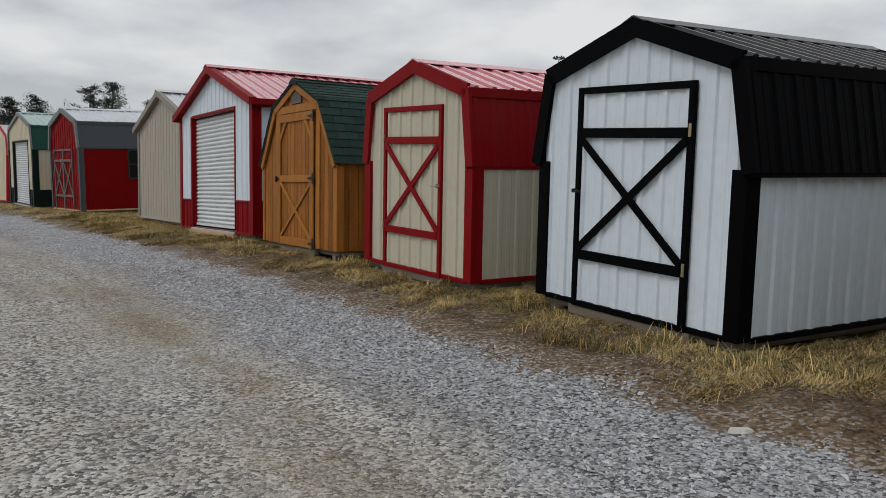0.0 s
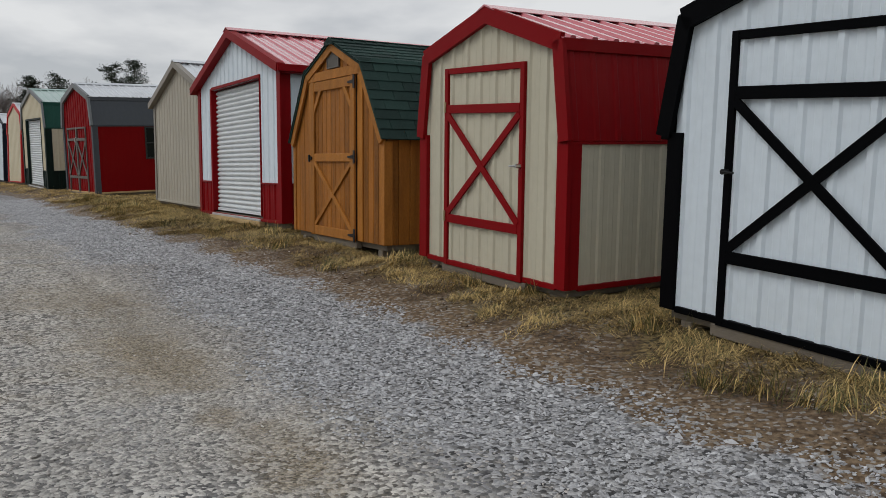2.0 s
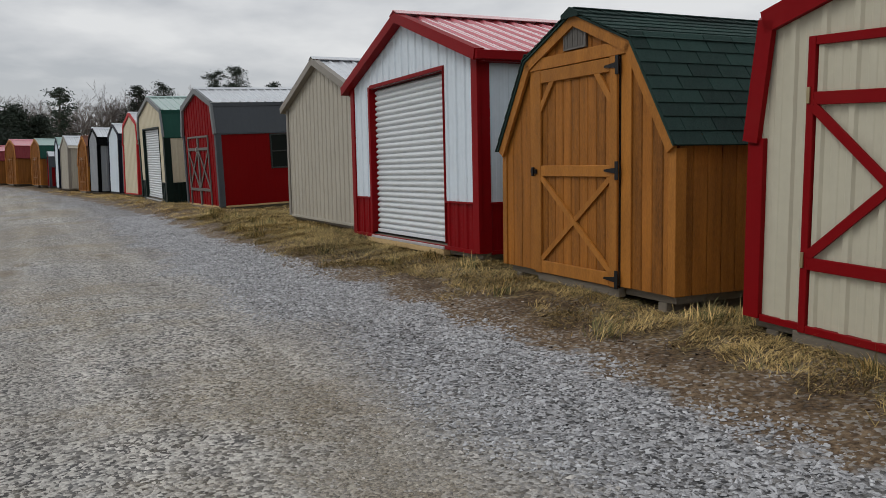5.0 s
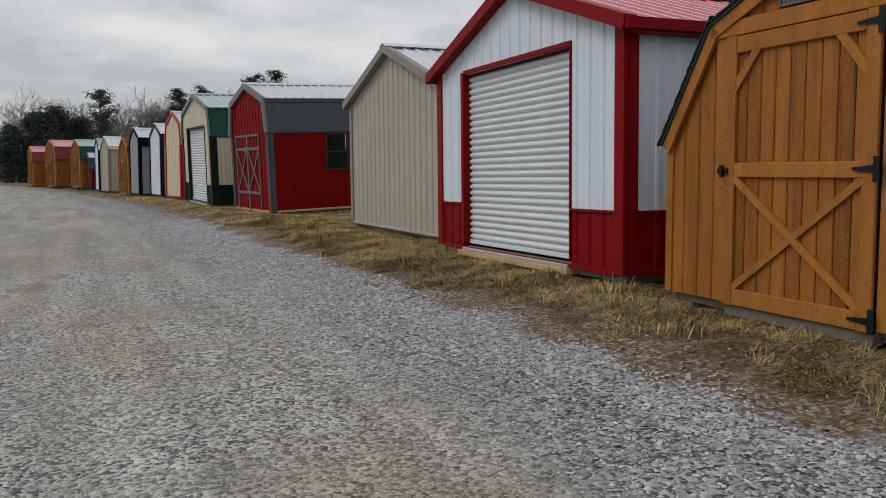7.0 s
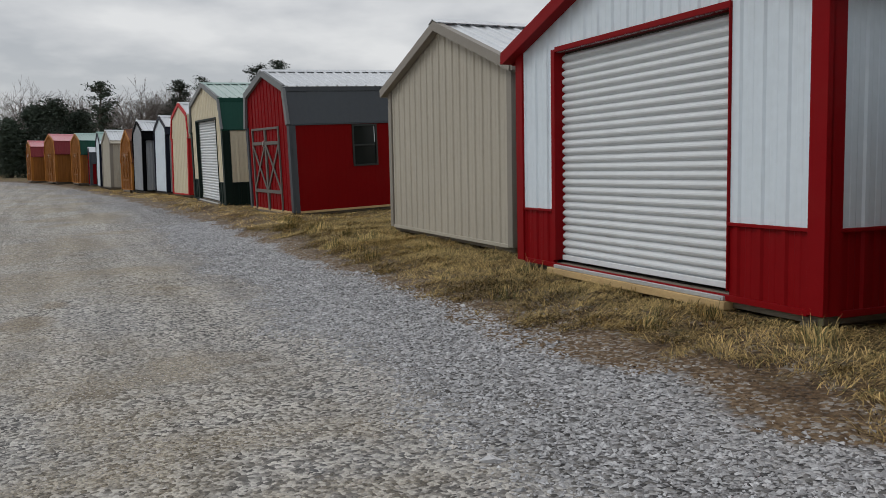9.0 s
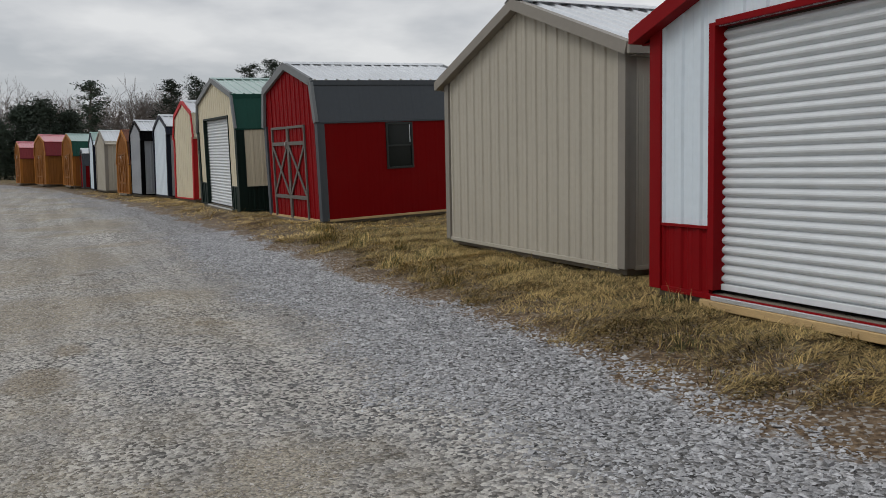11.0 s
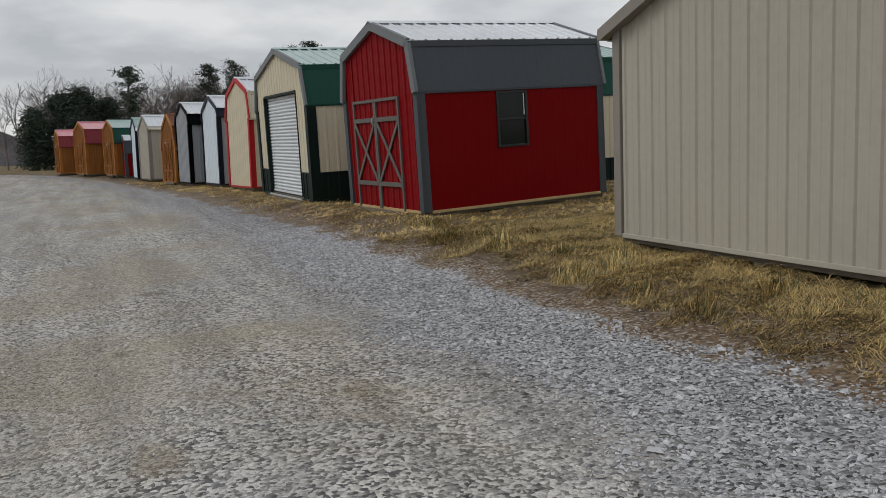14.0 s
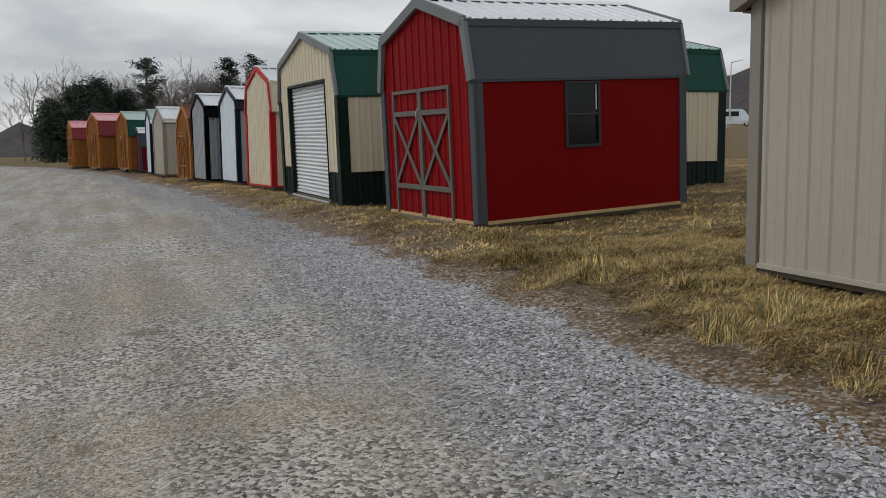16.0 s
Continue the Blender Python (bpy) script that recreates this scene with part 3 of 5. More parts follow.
        # rake boards on the gable, front and back
        for y0, y1 in ((-over - 0.012, -0.02), (D + 0.02, D + back_over + 0.012)):
            in_a, in_b = a - nrm * rake_w, b - nrm * rake_w
            k = Bag()
            o = 0.03 + up
            pts = [(a + nrm * o), (b + nrm * o), in_b, in_a]
            pts = [Vector((q.x, 0, q.z)) for q in pts]
            if i == len(line) // 2 - 1:
                pts[2] = Vector((W / 2, 0, pts[2].z + (W / 2 - pts[2].x) * d.z / d.x))
                pts[1] = Vector((W / 2, 0, pts[1].z + (W / 2 - pts[1].x) * d.z / d.x))
            if i == len(line) // 2:
                pts[3] = Vector((W / 2, 0, pts[3].z - (pts[3].x - W / 2) * d.z / d.x))
                pts[0] = Vector((W / 2, 0, pts[0].z - (pts[0].x - W / 2) * d.z / d.x))
            k.poly([(q.x, y, q.z) for y in (y0, y1) for q in pts], [(0, 1, 2, 3), (7, 6, 5, 4), (0, 4, 5, 1), (1, 5, 6, 2), (2, 6, 7, 3), (3, 7, 4, 0)])
            part("rake_trim", k, rake, ob)
    # eave trims where the slope breaks and along the lower edge
    for sgn in (0, 1):
        kx, kz = prof[1] if gambrel else prof[0]
        xk = kx if sgn == 0 else W - kx
        ex = -1 if sgn == 0 else 1
        e = Bag().box(min(xk - ex * 0.01, xk + ex * 0.035), max(xk - ex * 0.01, xk + ex * 0.035), -over, D + back_over, kz - 0.085, kz + 0.012, 0.003)
        part("eave_trim", e, eave_trim or (steep if gambrel else rake), ob)
        if gambrel:
            x2 = prof[0][0] if sgn == 0 else W - prof[0][0]
            part("drip_edge", Bag().box(min(x2, x2 - ex * 0.10), max(x2, x2 - ex * 0.10), -over + 0.01, D + back_over, zl - 0.03, zl - 0.004, 0.002), eave_trim or steep, ob)
        else:
            part("soffit", Bag().box(min(xk, 0) if sgn == 0 else W, 0 if sgn == 0 else max(xk, W), -0.01, D, kz - 0.10, kz - 0.085, 0.002), rake, ob)
    za = prof[-1][1]
    sl = (prof[-1][1] - prof[-2][1]) / (prof[-1][0] - prof[-2][0])
    r = Bag()
    for y0, y1 in ((-over - 0.02, D + back_over + 0.02),):
        pr = [(W / 2 - 0.14, za - 0.14 * sl + 0.05), (W / 2 - 0.012, za + 0.062), (W / 2 + 0.012, za + 0.062), (W / 2 + 0.14, za - 0.14 * sl + 0.05), (W / 2 + 0.14, za - 0.14 * sl + 0.044), (W / 2, za + 0.05), (W / 2 - 0.14, za - 0.14 * sl + 0.044)]
        n_ = len(pr)
        r.poly([(x, y, z) for y in (y0, y1) for x, z in pr], [tuple(range(n_)), tuple(range(2 * n_ - 1, n_ - 1, -1))] + [(i, (i + 1) % n_, n_ + (i + 1) % n_, n_ + i) for i in range(n_)])
    part("ridge_cap", r, ridge, ob)
    part("floor", Bag().box(0.03, W - 0.03, 0.03, D - 0.03, -0.07, 0.03), floor_mat or OLD_WOOD, ob)
    for i in range(3):
        x = 0.18 + (W - 0.36) * i / 2
        part("skid", Bag().box(x - 0.05, x + 0.05, 0.02, D - 0.02, -0.17, -0.07, 0.008), OLD_WOOD, ob)


def shed_blocks(m, W, D):
    """Concrete blocks and shims that hold a shed clear of the slope."""
    for x in (0.18, W - 0.18):
        for y in (0.12, D - 0.3):
            c = m @ Vector((x, y + 0.1, -0.17))
            z = ground_z(c.x, c.y)
            if c.z - z < 0.01:
                continue
            b = thing("support_block", Matrix.Translation((c.x, c.y, z - 0.05)) @ Matrix.Rotation(m.to_euler().z, 4, "Z"), "raw pine block under the corner of a shed", "block", "blocks under the sheds")
            part("block", Bag().box(-0.09, 0.09, -0.1, 0.1, 0.0, c.z - z + 0.046), RAW_PINE, b)


def at(x, y, z, yaw, roll=0.0, back=0.0):
    return Matrix.Translation((x, y, z)) @ Matrix.Rotation(radians(yaw), 4, "Z") @ Matrix.Rotation(radians(roll), 4, "Y") @ Matrix.Rotation(radians(back), 4, "X")


def cross_door(ob, x0, x1, z0, z1, panel, trim, handle_left=True, bars=(0.235, 0.795), wide=0.055, pitch=0.23, W=2.1):
    """A shed door with a flat frame, two bars and a cross between them."""
    d = part("door", Bag().ribbed(x0 + 0.03, x1 - 0.03, lambda u: z0 + 0.02, lambda u: z1 - 0.02, lambda u, v, h: (u, -0.012 - h, v), pitch, start=W / 2 + pitch / 2), panel, ob)
    y0, y1 = -0.050, -0.030
    for a, b in ((x0, x0 + wide), (x1 - wide, x1)):
        part("stile", Bag().box(a, b, y0, y1 + 0.02, z0 - 0.02, z1, 0.003), trim, d)
    for a, b in ((z1 - wide, z1), (z0 - 0.02, z0 + 0.03)):
        part("rail", Bag().box(x0 + wide, x1 - wide, y0 + 0.003, y1 + 0.02, a, b, 0.003), trim, d)
    zs = [z0 + (z1 - z0) * k for k in bars]
    for z in zs:
        part("rail", Bag().box(x0 + wide, x1 - wide, y0 - 0.003, y1, z - 0.04, z + 0.04, 0.003), trim, d)
    p = [(x0 + wide, zs[0] + 0.05), (x1 - wide, zs[1] - 0.05), (x0 + wide, zs[1] - 0.05), (x1 - wide, zs[0] + 0.05)]
    for i, (a, b) in enumerate(((p[0], p[1]), (p[2], p[3]))):
        y = -0.045 - 0.002 * i
        part("brace", Bag().beam((a[0], y, a[1]), (b[0], y, b[1]), 0.062, 0.016, (0, -1, 0)), trim, d)
    hx = x0 + 0.03 if handle_left else x1 - 0.03
    gx = x1 - 0.02 if handle_left else x0 + 0.02
    dr = 1 if handle_left else -1
    zc = z0 + (z1 - z0) * 0.53
    h = Bag().tube([(hx, -0.045, zc), (hx, -0.10, zc)], [0.018, 0.018], 10)
    h.tube([(hx, -0.095, zc), (hx + dr * 0.09, -0.10, zc - 0.004)], [0.010, 0.008], 8)
    part("handle", h, IRON if handle_left else STEEL, d, "lever handle")
    for z in (zs[0] + 0.02, zs[1] + 0.02):
        part("hinge", Bag().box(gx - 0.012, gx + 0.012, -0.062, -0.05, z - 0.05, z + 0.05, 0.002), BRASSY, d, "zinc butt hinge")
    part("threshold", Bag().box(x0 - 0.05, x1 + 0.05, -0.035, 0.03, -0.10, -0.02), OLD_WOOD, ob, "bare grey timber threshold")


def roller_door(ob, x0, x1, z0, z1, slat=0.077, jamb=RED, sill=True):
    d = part("roller_door", Bag().box(x0 - 0.02, x1 + 0.02, 0.10, 0.12, z0, z1, 0.002), DARKNESS, ob)
    n_ = int((z1 - z0) / slat)
    sl = Bag()
    prof = [(0.10, 0.0), (0.082, 0.012), (0.066, 0.024), (0.062, 0.038), (0.066, 0.052), (0.082, 0.064), (0.10, slat)]
    m_ = len(prof)
    sl.poly([(x, y, z) for x in (x0, x1) for y, z in prof], [(i, i + 1, m_ + i + 1, m_ + i) for i in range(m_ - 1)] + [tuple(range(m_)), tuple(range(2 * m_ - 1, m_ - 1, -1))])
    me = sl.mesh("slat")
    for i in range(n_):
        s_ = part("slat", me, ROLL_WHITE, d)
        s_.location = (0, 0, z0 + 0.05 + i * slat)
    if sill:
        part("sill_plate", Bag().box(x0, x1, -0.05, 0.12, -0.016, 0.02, 0.004), GALVANISED, ob, "grey metal sill plate")
    part("bottom_bar", Bag().box(x0, x1, 0.055, 0.11, z0, z0 + 0.05), ROLL_WHITE, d, "white bottom bar")
    for a, b in ((x0 - 0.07, x0), (x1, x1 + 0.012)):
        part("jamb", Bag().box(a, b, -0.026, 0.12, z0, z1 + (0.03 if a < x0 else 0.0), 0.003), jamb, ob)
    part("jamb_head", Bag().box(x0, x1 + 0.012, -0.024, 0.12, z1, z1 + 0.05, 0.003), jamb, ob)
    if sill:
        part("sill_board", Bag().box(x0 - 0.12, x1 + 0.02, -0.06, 0.14, -0.085, -0.018, 0.006), RAW_PINE if jamb is RED else OLD_WOOD, ob, "bare timber sill board")


def barn_doors(ob, x0, x1, z0, z1, panel, trim, W):
    """Two plain leaves that meet in the middle, each with a frame and a tall cross."""
    mid_x = (x0 + x1) / 2
    for a, b in ((x0, mid_x), (mid_x, x1)):
        d = part("door", Bag().ribbed(a + 0.02, b - 0.006, lambda u: z0 + 0.02, lambda u: z1 - 0.02, lambda u, v, h: (u, -0.010 - h, v), 0.23, start=W / 2 + 0.115), panel, ob)
        for p, q in ((a + 0.003, a + 0.05), (b - 0.05, b - 0.003)):
            part("stile", Bag().box(p, q, -0.05, -0.01, z0, z1, 0.003), trim, d)
        lo, hi = z0 + 0.43, z0 + 1.52
        for z, w_ in ((z1 - 0.025, 0.05), (hi, 0.075), (lo, 0.075)):
            part("rail", Bag().box(a + 0.05, b - 0.05, -0.053, -0.028, z - w_ / 2, z + w_ / 2, 0.003), trim, d)
        for i, (za, zb) in enumerate(((lo + 0.05, hi - 0.05), (hi - 0.05, lo + 0.05))):
            part("brace", Bag().beam((a + 0.05, -0.041 - 0.002 * i, za), (b - 0.05, -0.041 - 0.002 * i, zb), 0.06, 0.018, (0, -1, 0)), trim, d)
    h = Bag().tube([(mid_x - 0.03, -0.05, z0 + 1.42), (mid_x - 0.03, -0.09, z0 + 1.45), (mid_x - 0.03, -0.09, z0 + 1.55), (mid_x - 0.03, -0.05, z0 + 1.58)], [0.01] * 4, 8)
    part("latch", h, STEEL, ob, "steel door latch")
    part("threshold", Bag().box(x0 - 0.03, x1 + 0.03, -0.05, 0.03, -0.10, -0.016), OLD_WOOD, ob, "bare grey timber threshold")


def side_window(ob, x, y0, y1, z0, z1):
    """A dark sash window in the right-hand wall."""
    f = Bag()
    for a, b, c, d in ((y0, y0 + 0.04, z0, z1), (y1 - 0.04, y1, z0, z1), (y0 + 0.04, y1 - 0.04, z0, z0 + 0.04), (y0 + 0.04, y1 - 0.04, z1 - 0.04, z1), (y0 + 0.04, y1 - 0.04, (z0 + z1) / 2 - 0.018, (z0 + z1) / 2 + 0.018)):
        f.box(x - 0.05, x + 0.025, a, b, c, d, 0.004)
    w_ = part("window", f, FRAME_DARK, ob, "dark sash window")
    for a, b, dx in ((z0 + 0.04, (z0 + z1) / 2 - 0.018, 0.0), ((z0 + z1) / 2 + 0.018, z1 - 0.04, 0.012)):
        part("pane", Bag().box(x - 0.02 + dx, x - 0.012 + dx, y0 + 0.04, y1 - 0.04, a, b, 0.001), GLASS, w_)
    part("lining", Bag().box(x - 0.30, x - 0.28, y0 - 0.2, y1 + 0.2, z0 - 0.2, z1 + 0.05, 0.002), DARKNESS, w_)
    part("sash_stop", Bag().box(x + 0.002, x + 0.016, y1 - 0.075, y1 - 0.06, z1 - 0.40, z1 - 0.05, 0.002), ROLL_WHITE, w_, "white sash stop")


def board_run(ob, n_, x0, x1, lo, top, place, kink=(), gap=0.006, mat=None):
    """A run of upright boards, each a piece, clipped by the roof."""
    w_ = (x1 - x0) / n_
    for i in range(n_):
        a, b = x0 + i * w_ + gap / 2, x0 + (i + 1) * w_ - gap / 2
        xs = [a, a + 0.006, *[k for k in kink if a + 0.01 < k < b - 0.01], b - 0.006, b]
        hs = [0.0, 0.007, *[0.007 for k in kink if a + 0.01 < k < b - 0.01], 0.007, 0.0]
        k = Bag()
        rows = []
        for u, h in zip(xs, hs):
            rows += [place(u, lo, h), place(u, top(u), h), place(u, top(u), -0.012), place(u, lo, -0.012)]
        fs = []
        for j in range(len(xs) - 1):
            p, q = 4 * j, 4 * j + 4
            fs += [(p + r, q + r, q + (r + 1) % 4, p + (r + 1) % 4) for r in range(4)]
        e = 4 * (len(xs) - 1)
        fs += [(0, 1, 2, 3), (e + 3, e + 2, e + 1, e)]
        part("board", k.poly(rows, fs), mat or STAINED, ob)


def wood_barn(ob, W, D, prof, shingle):
    line = roofline(W, prof)
    top = top_of(line, 0.035)
    x0, x1, z1 = 0.66, 1.925, 1.875
    kink = [p[0] for p in line]
    zl = prof[0][1]
    front = lambda u, v, h: (u, -0.02 - h, v)
    fw = part("front_wall", Bag().ribbed(0.012, W - 0.012, lambda u: 0.0, top_of(line, 0.04), lambda u, v, h: (u, -h, v), 5.0, 0.0, 0.05, corners=kink), DARKNESS, ob, "dark sheathing behind the boards")
    board_run(fw, 4, 0.0, x0, 0.0, top, front, kink)
    board_run(fw, 5, x1, W, 0.0, top, front, kink)
    board_run(fw, 9, x0, x1, z1 + 0.02, top, front, kink)
    rw = part("right_wall", Bag().box(W - 0.05, W, 0.0, D, 0.0, zl + 0.1), DARKNESS, ob)
    board_run(rw, 21, 0.0, D, 0.0, lambda u: zl + 0.08, lambda u, v, h: (W + 0.013 + h, u, v))
    lw = part("left_wall", Bag().box(0.0, 0.05, 0.0, D, 0.0, zl + 0.1), DARKNESS, ob)
    board_run(lw, 21, 0.0, D, 0.0, lambda u: zl + 0.08, lambda u, v, h: (-0.013 - h, u, v))
    part("back_wall", Bag().ribbed(0.012, W - 0.012, lambda u: 0.0, top, lambda u, v, h: (u, D + h, v), 0.14, -0.006, 0.05, 0.02, corners=kink), STAINED, ob)
    for a, b in ((-0.03, 0.045), (W - 0.045, W + 0.03)):
        part("corner_board", Bag().box(a, b, -0.045, -0.022, 0.0, zl + 0.05, 0.004), STAINED_TRIM, ob)
    part("corner_board", Bag().box(W + 0.022, W + 0.04, -0.045, 0.06, 0.0, zl - 0.03, 0.004), STAINED_TRIM, ob)
    # plank door
    d = part("door", Bag().box(x0 + 0.02, x1 - 0.02, -0.035, -0.004, 0.0, z1 - 0.01), DARKNESS, ob)
    board_run(d, 9, x0 + 0.06, x1 - 0.06, 0.02, lambda u: z1 - 0.06, lambda u, v, h: (u, -0.047 - h, v))
    yf = (-0.082, -0.054)
    for a, b in ((x0, x0 + 0.10), (x1 - 0.10, x1)):
        part("stile", Bag().box(a, b, *yf, -0.01, z1, 0.005), STAINED_TRIM, d)
    for a, b in ((-0.005, 0.11), (0.90, 1.00), (z1 - 0.12, z1 - 0.005)):
        part("rail", Bag().box(x0 + 0.10, x1 - 0.10, yf[0] + 0.003, yf[1], a, b, 0.005), STAINED_TRIM, d)
    za, zb = 0.12, 0.89
    for i, (p, q) in enumerate(((za, zb), (zb, za))):
        part("brace", Bag().beam((x0 + 0.10, -0.066 - 0.004 * i, p), (x1 - 0.10, -0.066 - 0.004 * i, q), 0.05, 0.02, (0, -1, 0)), STAINED_TRIM, d)
    for sx, ex in ((x0 + 0.10, 1), (x1 - 0.10, -1)):
        part("corner_brace", Bag().beam((sx - ex * 0.02, -0.067, z1 - 0.36), (sx + ex * 0.20, -0.067, z1 - 0.10), 0.06, 0.02, (0, -1, 0)), STAINED_TRIM, d)
    for z in (0.06, 0.955, z1 - 0.075):
        h = Bag().box(x1 - 0.015, x1 + 0.03, -0.092, -0.083, z - 0.075, z + 0.075, 0.002)
        h.poly([(x1 - 0.015, y, z + s_ * 0.022) for y in (-0.092, -0.085) for s_ in (-1, 1)] + [(x1 - 0.16, y, z + s_ * 0.008) for y in (-0.092, -0.085) for s_ in (-1, 1)], [(0, 1, 5, 4), (2, 6, 7, 3), (0, 4, 6, 2), (1, 3, 7, 5), (4, 5, 7, 6), (0, 2, 3, 1)])
        part("hinge", h, IRON, d, "black strap hinge")
    part("latch", Bag().box(x0 - 0.05, x0 + 0.05, -0.10, -0.082, 0.925, 0.965, 0.003).box(x0 - 0.015, x0 + 0.015, -0.115, -0.09, 0.90, 0.985, 0.004), IRON, d, "black gate latch")
    for a, b in ((x0 - 0.14, x0 - 0.01), (x1 + 0.01, x1 + 0.14)):
        part("door_casing", Bag().box(a, b, -0.046, -0.026, 0.0, z1 + 0.02, 0.004), STAINED_TRIM, ob)
    part("header", Bag().box(x0 - 0.16, x1 + 0.16, -0.062, -0.028, z1 + 0.005, z1 + 0.115, 0.005), STAINED_TRIM, ob)
    part("threshold", Bag().box(x0, x1, -0.05, 0.02, -0.09, -0.012), OLD_WOOD, ob, "bare grey timber threshold")
    # gable vent
    v = part("vent", Bag().box(W / 2 - 0.17, W / 2 + 0.17, -0.040, -0.028, z1 + 0.13, z1 + 0.34, 0.003), DARKNESS, ob, "grey-brown louvred gable vent")
    for i in range(8):
        xx = W / 2 - 0.136 + i * 0.039
        part("slat", Bag().beam((xx, -0.045, z1 + 0.145), (xx, -0.045, z1 + 0.325), 0.022, 0.006, (0.5, -1, 0)), MUNTIN, v)
    for a, b, c, e in ((-0.17, -0.152, 0.13, 0.34), (0.152, 0.17, 0.13, 0.34), (-0.152, 0.152, 0.13, 0.147), (-0.152, 0.152, 0.323, 0.34)):
        part("vent_frame", Bag().box(W / 2 + a, W / 2 + b, -0.056, -0.04, z1 + c, z1 + e, 0.002), MUNTIN, v)
    part("floor", Bag().box(0.03, W - 0.03, 0.03, D - 0.03, -0.07, -0.004), OLD_WOOD, ob)
    for i in range(3):
        x = 0.18 + (W - 0.36) * i / 2
        part("skid", Bag().box(x - 0.05, x + 0.05, 0.02, D - 0.02, -0.17, -0.07, 0.008), OLD_WOOD, ob)
    # roof decks, rake boards, shingle courses
    wide, tall, expose = 0.305, 0.19, 0.128
    tab = Bag().box(0.004, wide - 0.004, 0.0, tall, 0.0, 0.009, 0.003).mesh("shingle")
    for i in range(4):
        (xa, za), (xb, zb) = line[i], line[i + 1]
        lo, hi = (Vector((xa, 0, za)), Vector((xb, 0, zb))) if i < 2 else (Vector((xb, 0, zb)), Vector((xa, 0, za)))
        up = (hi - lo).normalized()
        L = (hi - lo).length
        nrm = Vector((-up.z, 0, up.x)) if i < 2 else Vector((up.z, 0, -up.x))
        deck = Bag().ribbed(-0.09, D + 0.06, lambda u: 0.0, lambda u: L, lambda u, w__, h, lo=lo, up=up, nrm=nrm: lo + up * w__ + Vector((0, u, 0)) + nrm * (h - 0.004), 9.0, 0.0, 0.018)
        dk = part("roof_deck", deck, shingle, ob)
        inner = [lo - nrm * 0.022, hi - nrm * 0.022, hi - nrm * 0.115, lo - nrm * 0.115]
        if i in (1, 2):
            s_ = 1 if i == 1 else -1
            for j in (1, 2):
                dx = (W / 2 - inner[j].x) * s_
                inner[j] = inner[j] + up * (dx / abs(up.x))
        k = Bag().poly([(q.x, y, q.z) for y in (-0.075, -0.046) for q in inner], [(0, 1, 2, 3), (7, 6, 5, 4), (0, 4, 5, 1), (1, 5, 6, 2), (2, 6, 7, 3), (3, 7, 4, 0)])
        part("rake_board", k, STAINED_TRIM, ob)
        n_row = int(L / expose) + 1
        join = Bag()
        for r in range(n_row):
            off = -0.10 - (0.15 if r % 2 else 0.0)
            c = 0
            while off + c * wide < D + 0.05:
                y = off + c * wide
                c += 1
                y_a, y_b = max(y, -0.10), min(y + wide, D + 0.06)
                if y_b - y_a < 0.03:
                    continue
                part_w = (y_b - y_a) / wide
                v0 = min(r * expose - 0.02, L - tall * 0.6)
                o = lo + up * v0 + Vector((0, y_a, 0)) + nrm * 0.013
                side = Vector((0, 1, 0))
                lift = (up * 0.997 - nrm * 0.07).normalized()
                nn = side.cross(lift) if i < 2 else lift.cross(side)
                if nn.dot(nrm) < 0:
                    nn = -nn
                b3 = Matrix((side, lift, nn)).transposed().to_4x4()
                b3.translation = o
                b3 = b3 @ Matrix.Diagonal((part_w, 1, 1, 1))
                if i >= 2:
                    s_ = part("shingle", tab, shingle, dk)
                    s_.matrix_basis = b3
                else:
                    join.poly([b3 @ Vector(q) for q in ((0.004, 0, 0), (wide - 0.004, 0, 0), (wide - 0.004, tall, 0), (0.004, tall, 0), (0.004, 0, 0.009), (wide - 0.004, 0, 0.009), (wide - 0.004, tall, 0.009), (0.004, tall, 0.009))], [(3, 2, 1, 0), (4, 5, 6, 7), (0, 1, 5, 4), (1, 2, 6, 5), (2, 3, 7, 6), (3, 0, 4, 7)])
        if i < 2:
            part("shingle_courses", join, shingle, dk, kind="stuff")
    cap = Bag()
    za = prof[-1][1]
    y = -0.11
    while y < D + 0.05:
        cap.poly([(W / 2 + sx * 0.13, yy, za + hz - 0.13 * 0.43 + zz) for yy, hz in ((y, 0.036), (y + 0.3, 0.024)) for sx, zz in ((-1, 0), (1, 0))] + [(W / 2, yy, za + hz) for yy, hz in ((y, 0.036), (y + 0.3, 0.024))] + [(W / 2 + sx * 0.13, yy, za - 0.13 * 0.43) for yy in (y, y + 0.3) for sx in (-1, 1)], [(0, 4, 5, 2), (4, 1, 3, 5), (0, 6, 7, 1, 4), (2, 5, 3, 9, 8), (0, 2, 8, 6), (1, 7, 9, 3)])
        y += 0.15
    part("ridge_shingles", cap, shingle, ob, kind="stuff")



# white barn with black roof and trim
m = at(0.979, 6.808, 0.733, -53.73, 2.88, 2.07)
a_shed = thing("metal_barn_shed", m, "white ribbed-steel barn shed with black trim and black roof", "shed", "row of display sheds")
shed_shell(a_shed, 2.276, 3.0, [(-0.084, 1.207), (0.069, 1.994), (1.138, 2.335)], WHITE, BLACK_ROOF, BLACK, BLACK, (0.52, 1.78, 0.0, 1.845), side_rise=0.022)
cross_door(a_shed, 0.499, 1.797, 0.0, 1.865, WHITE, BLACK, True, W=2.276)
shed_blocks(m, 2.276, 3.0)

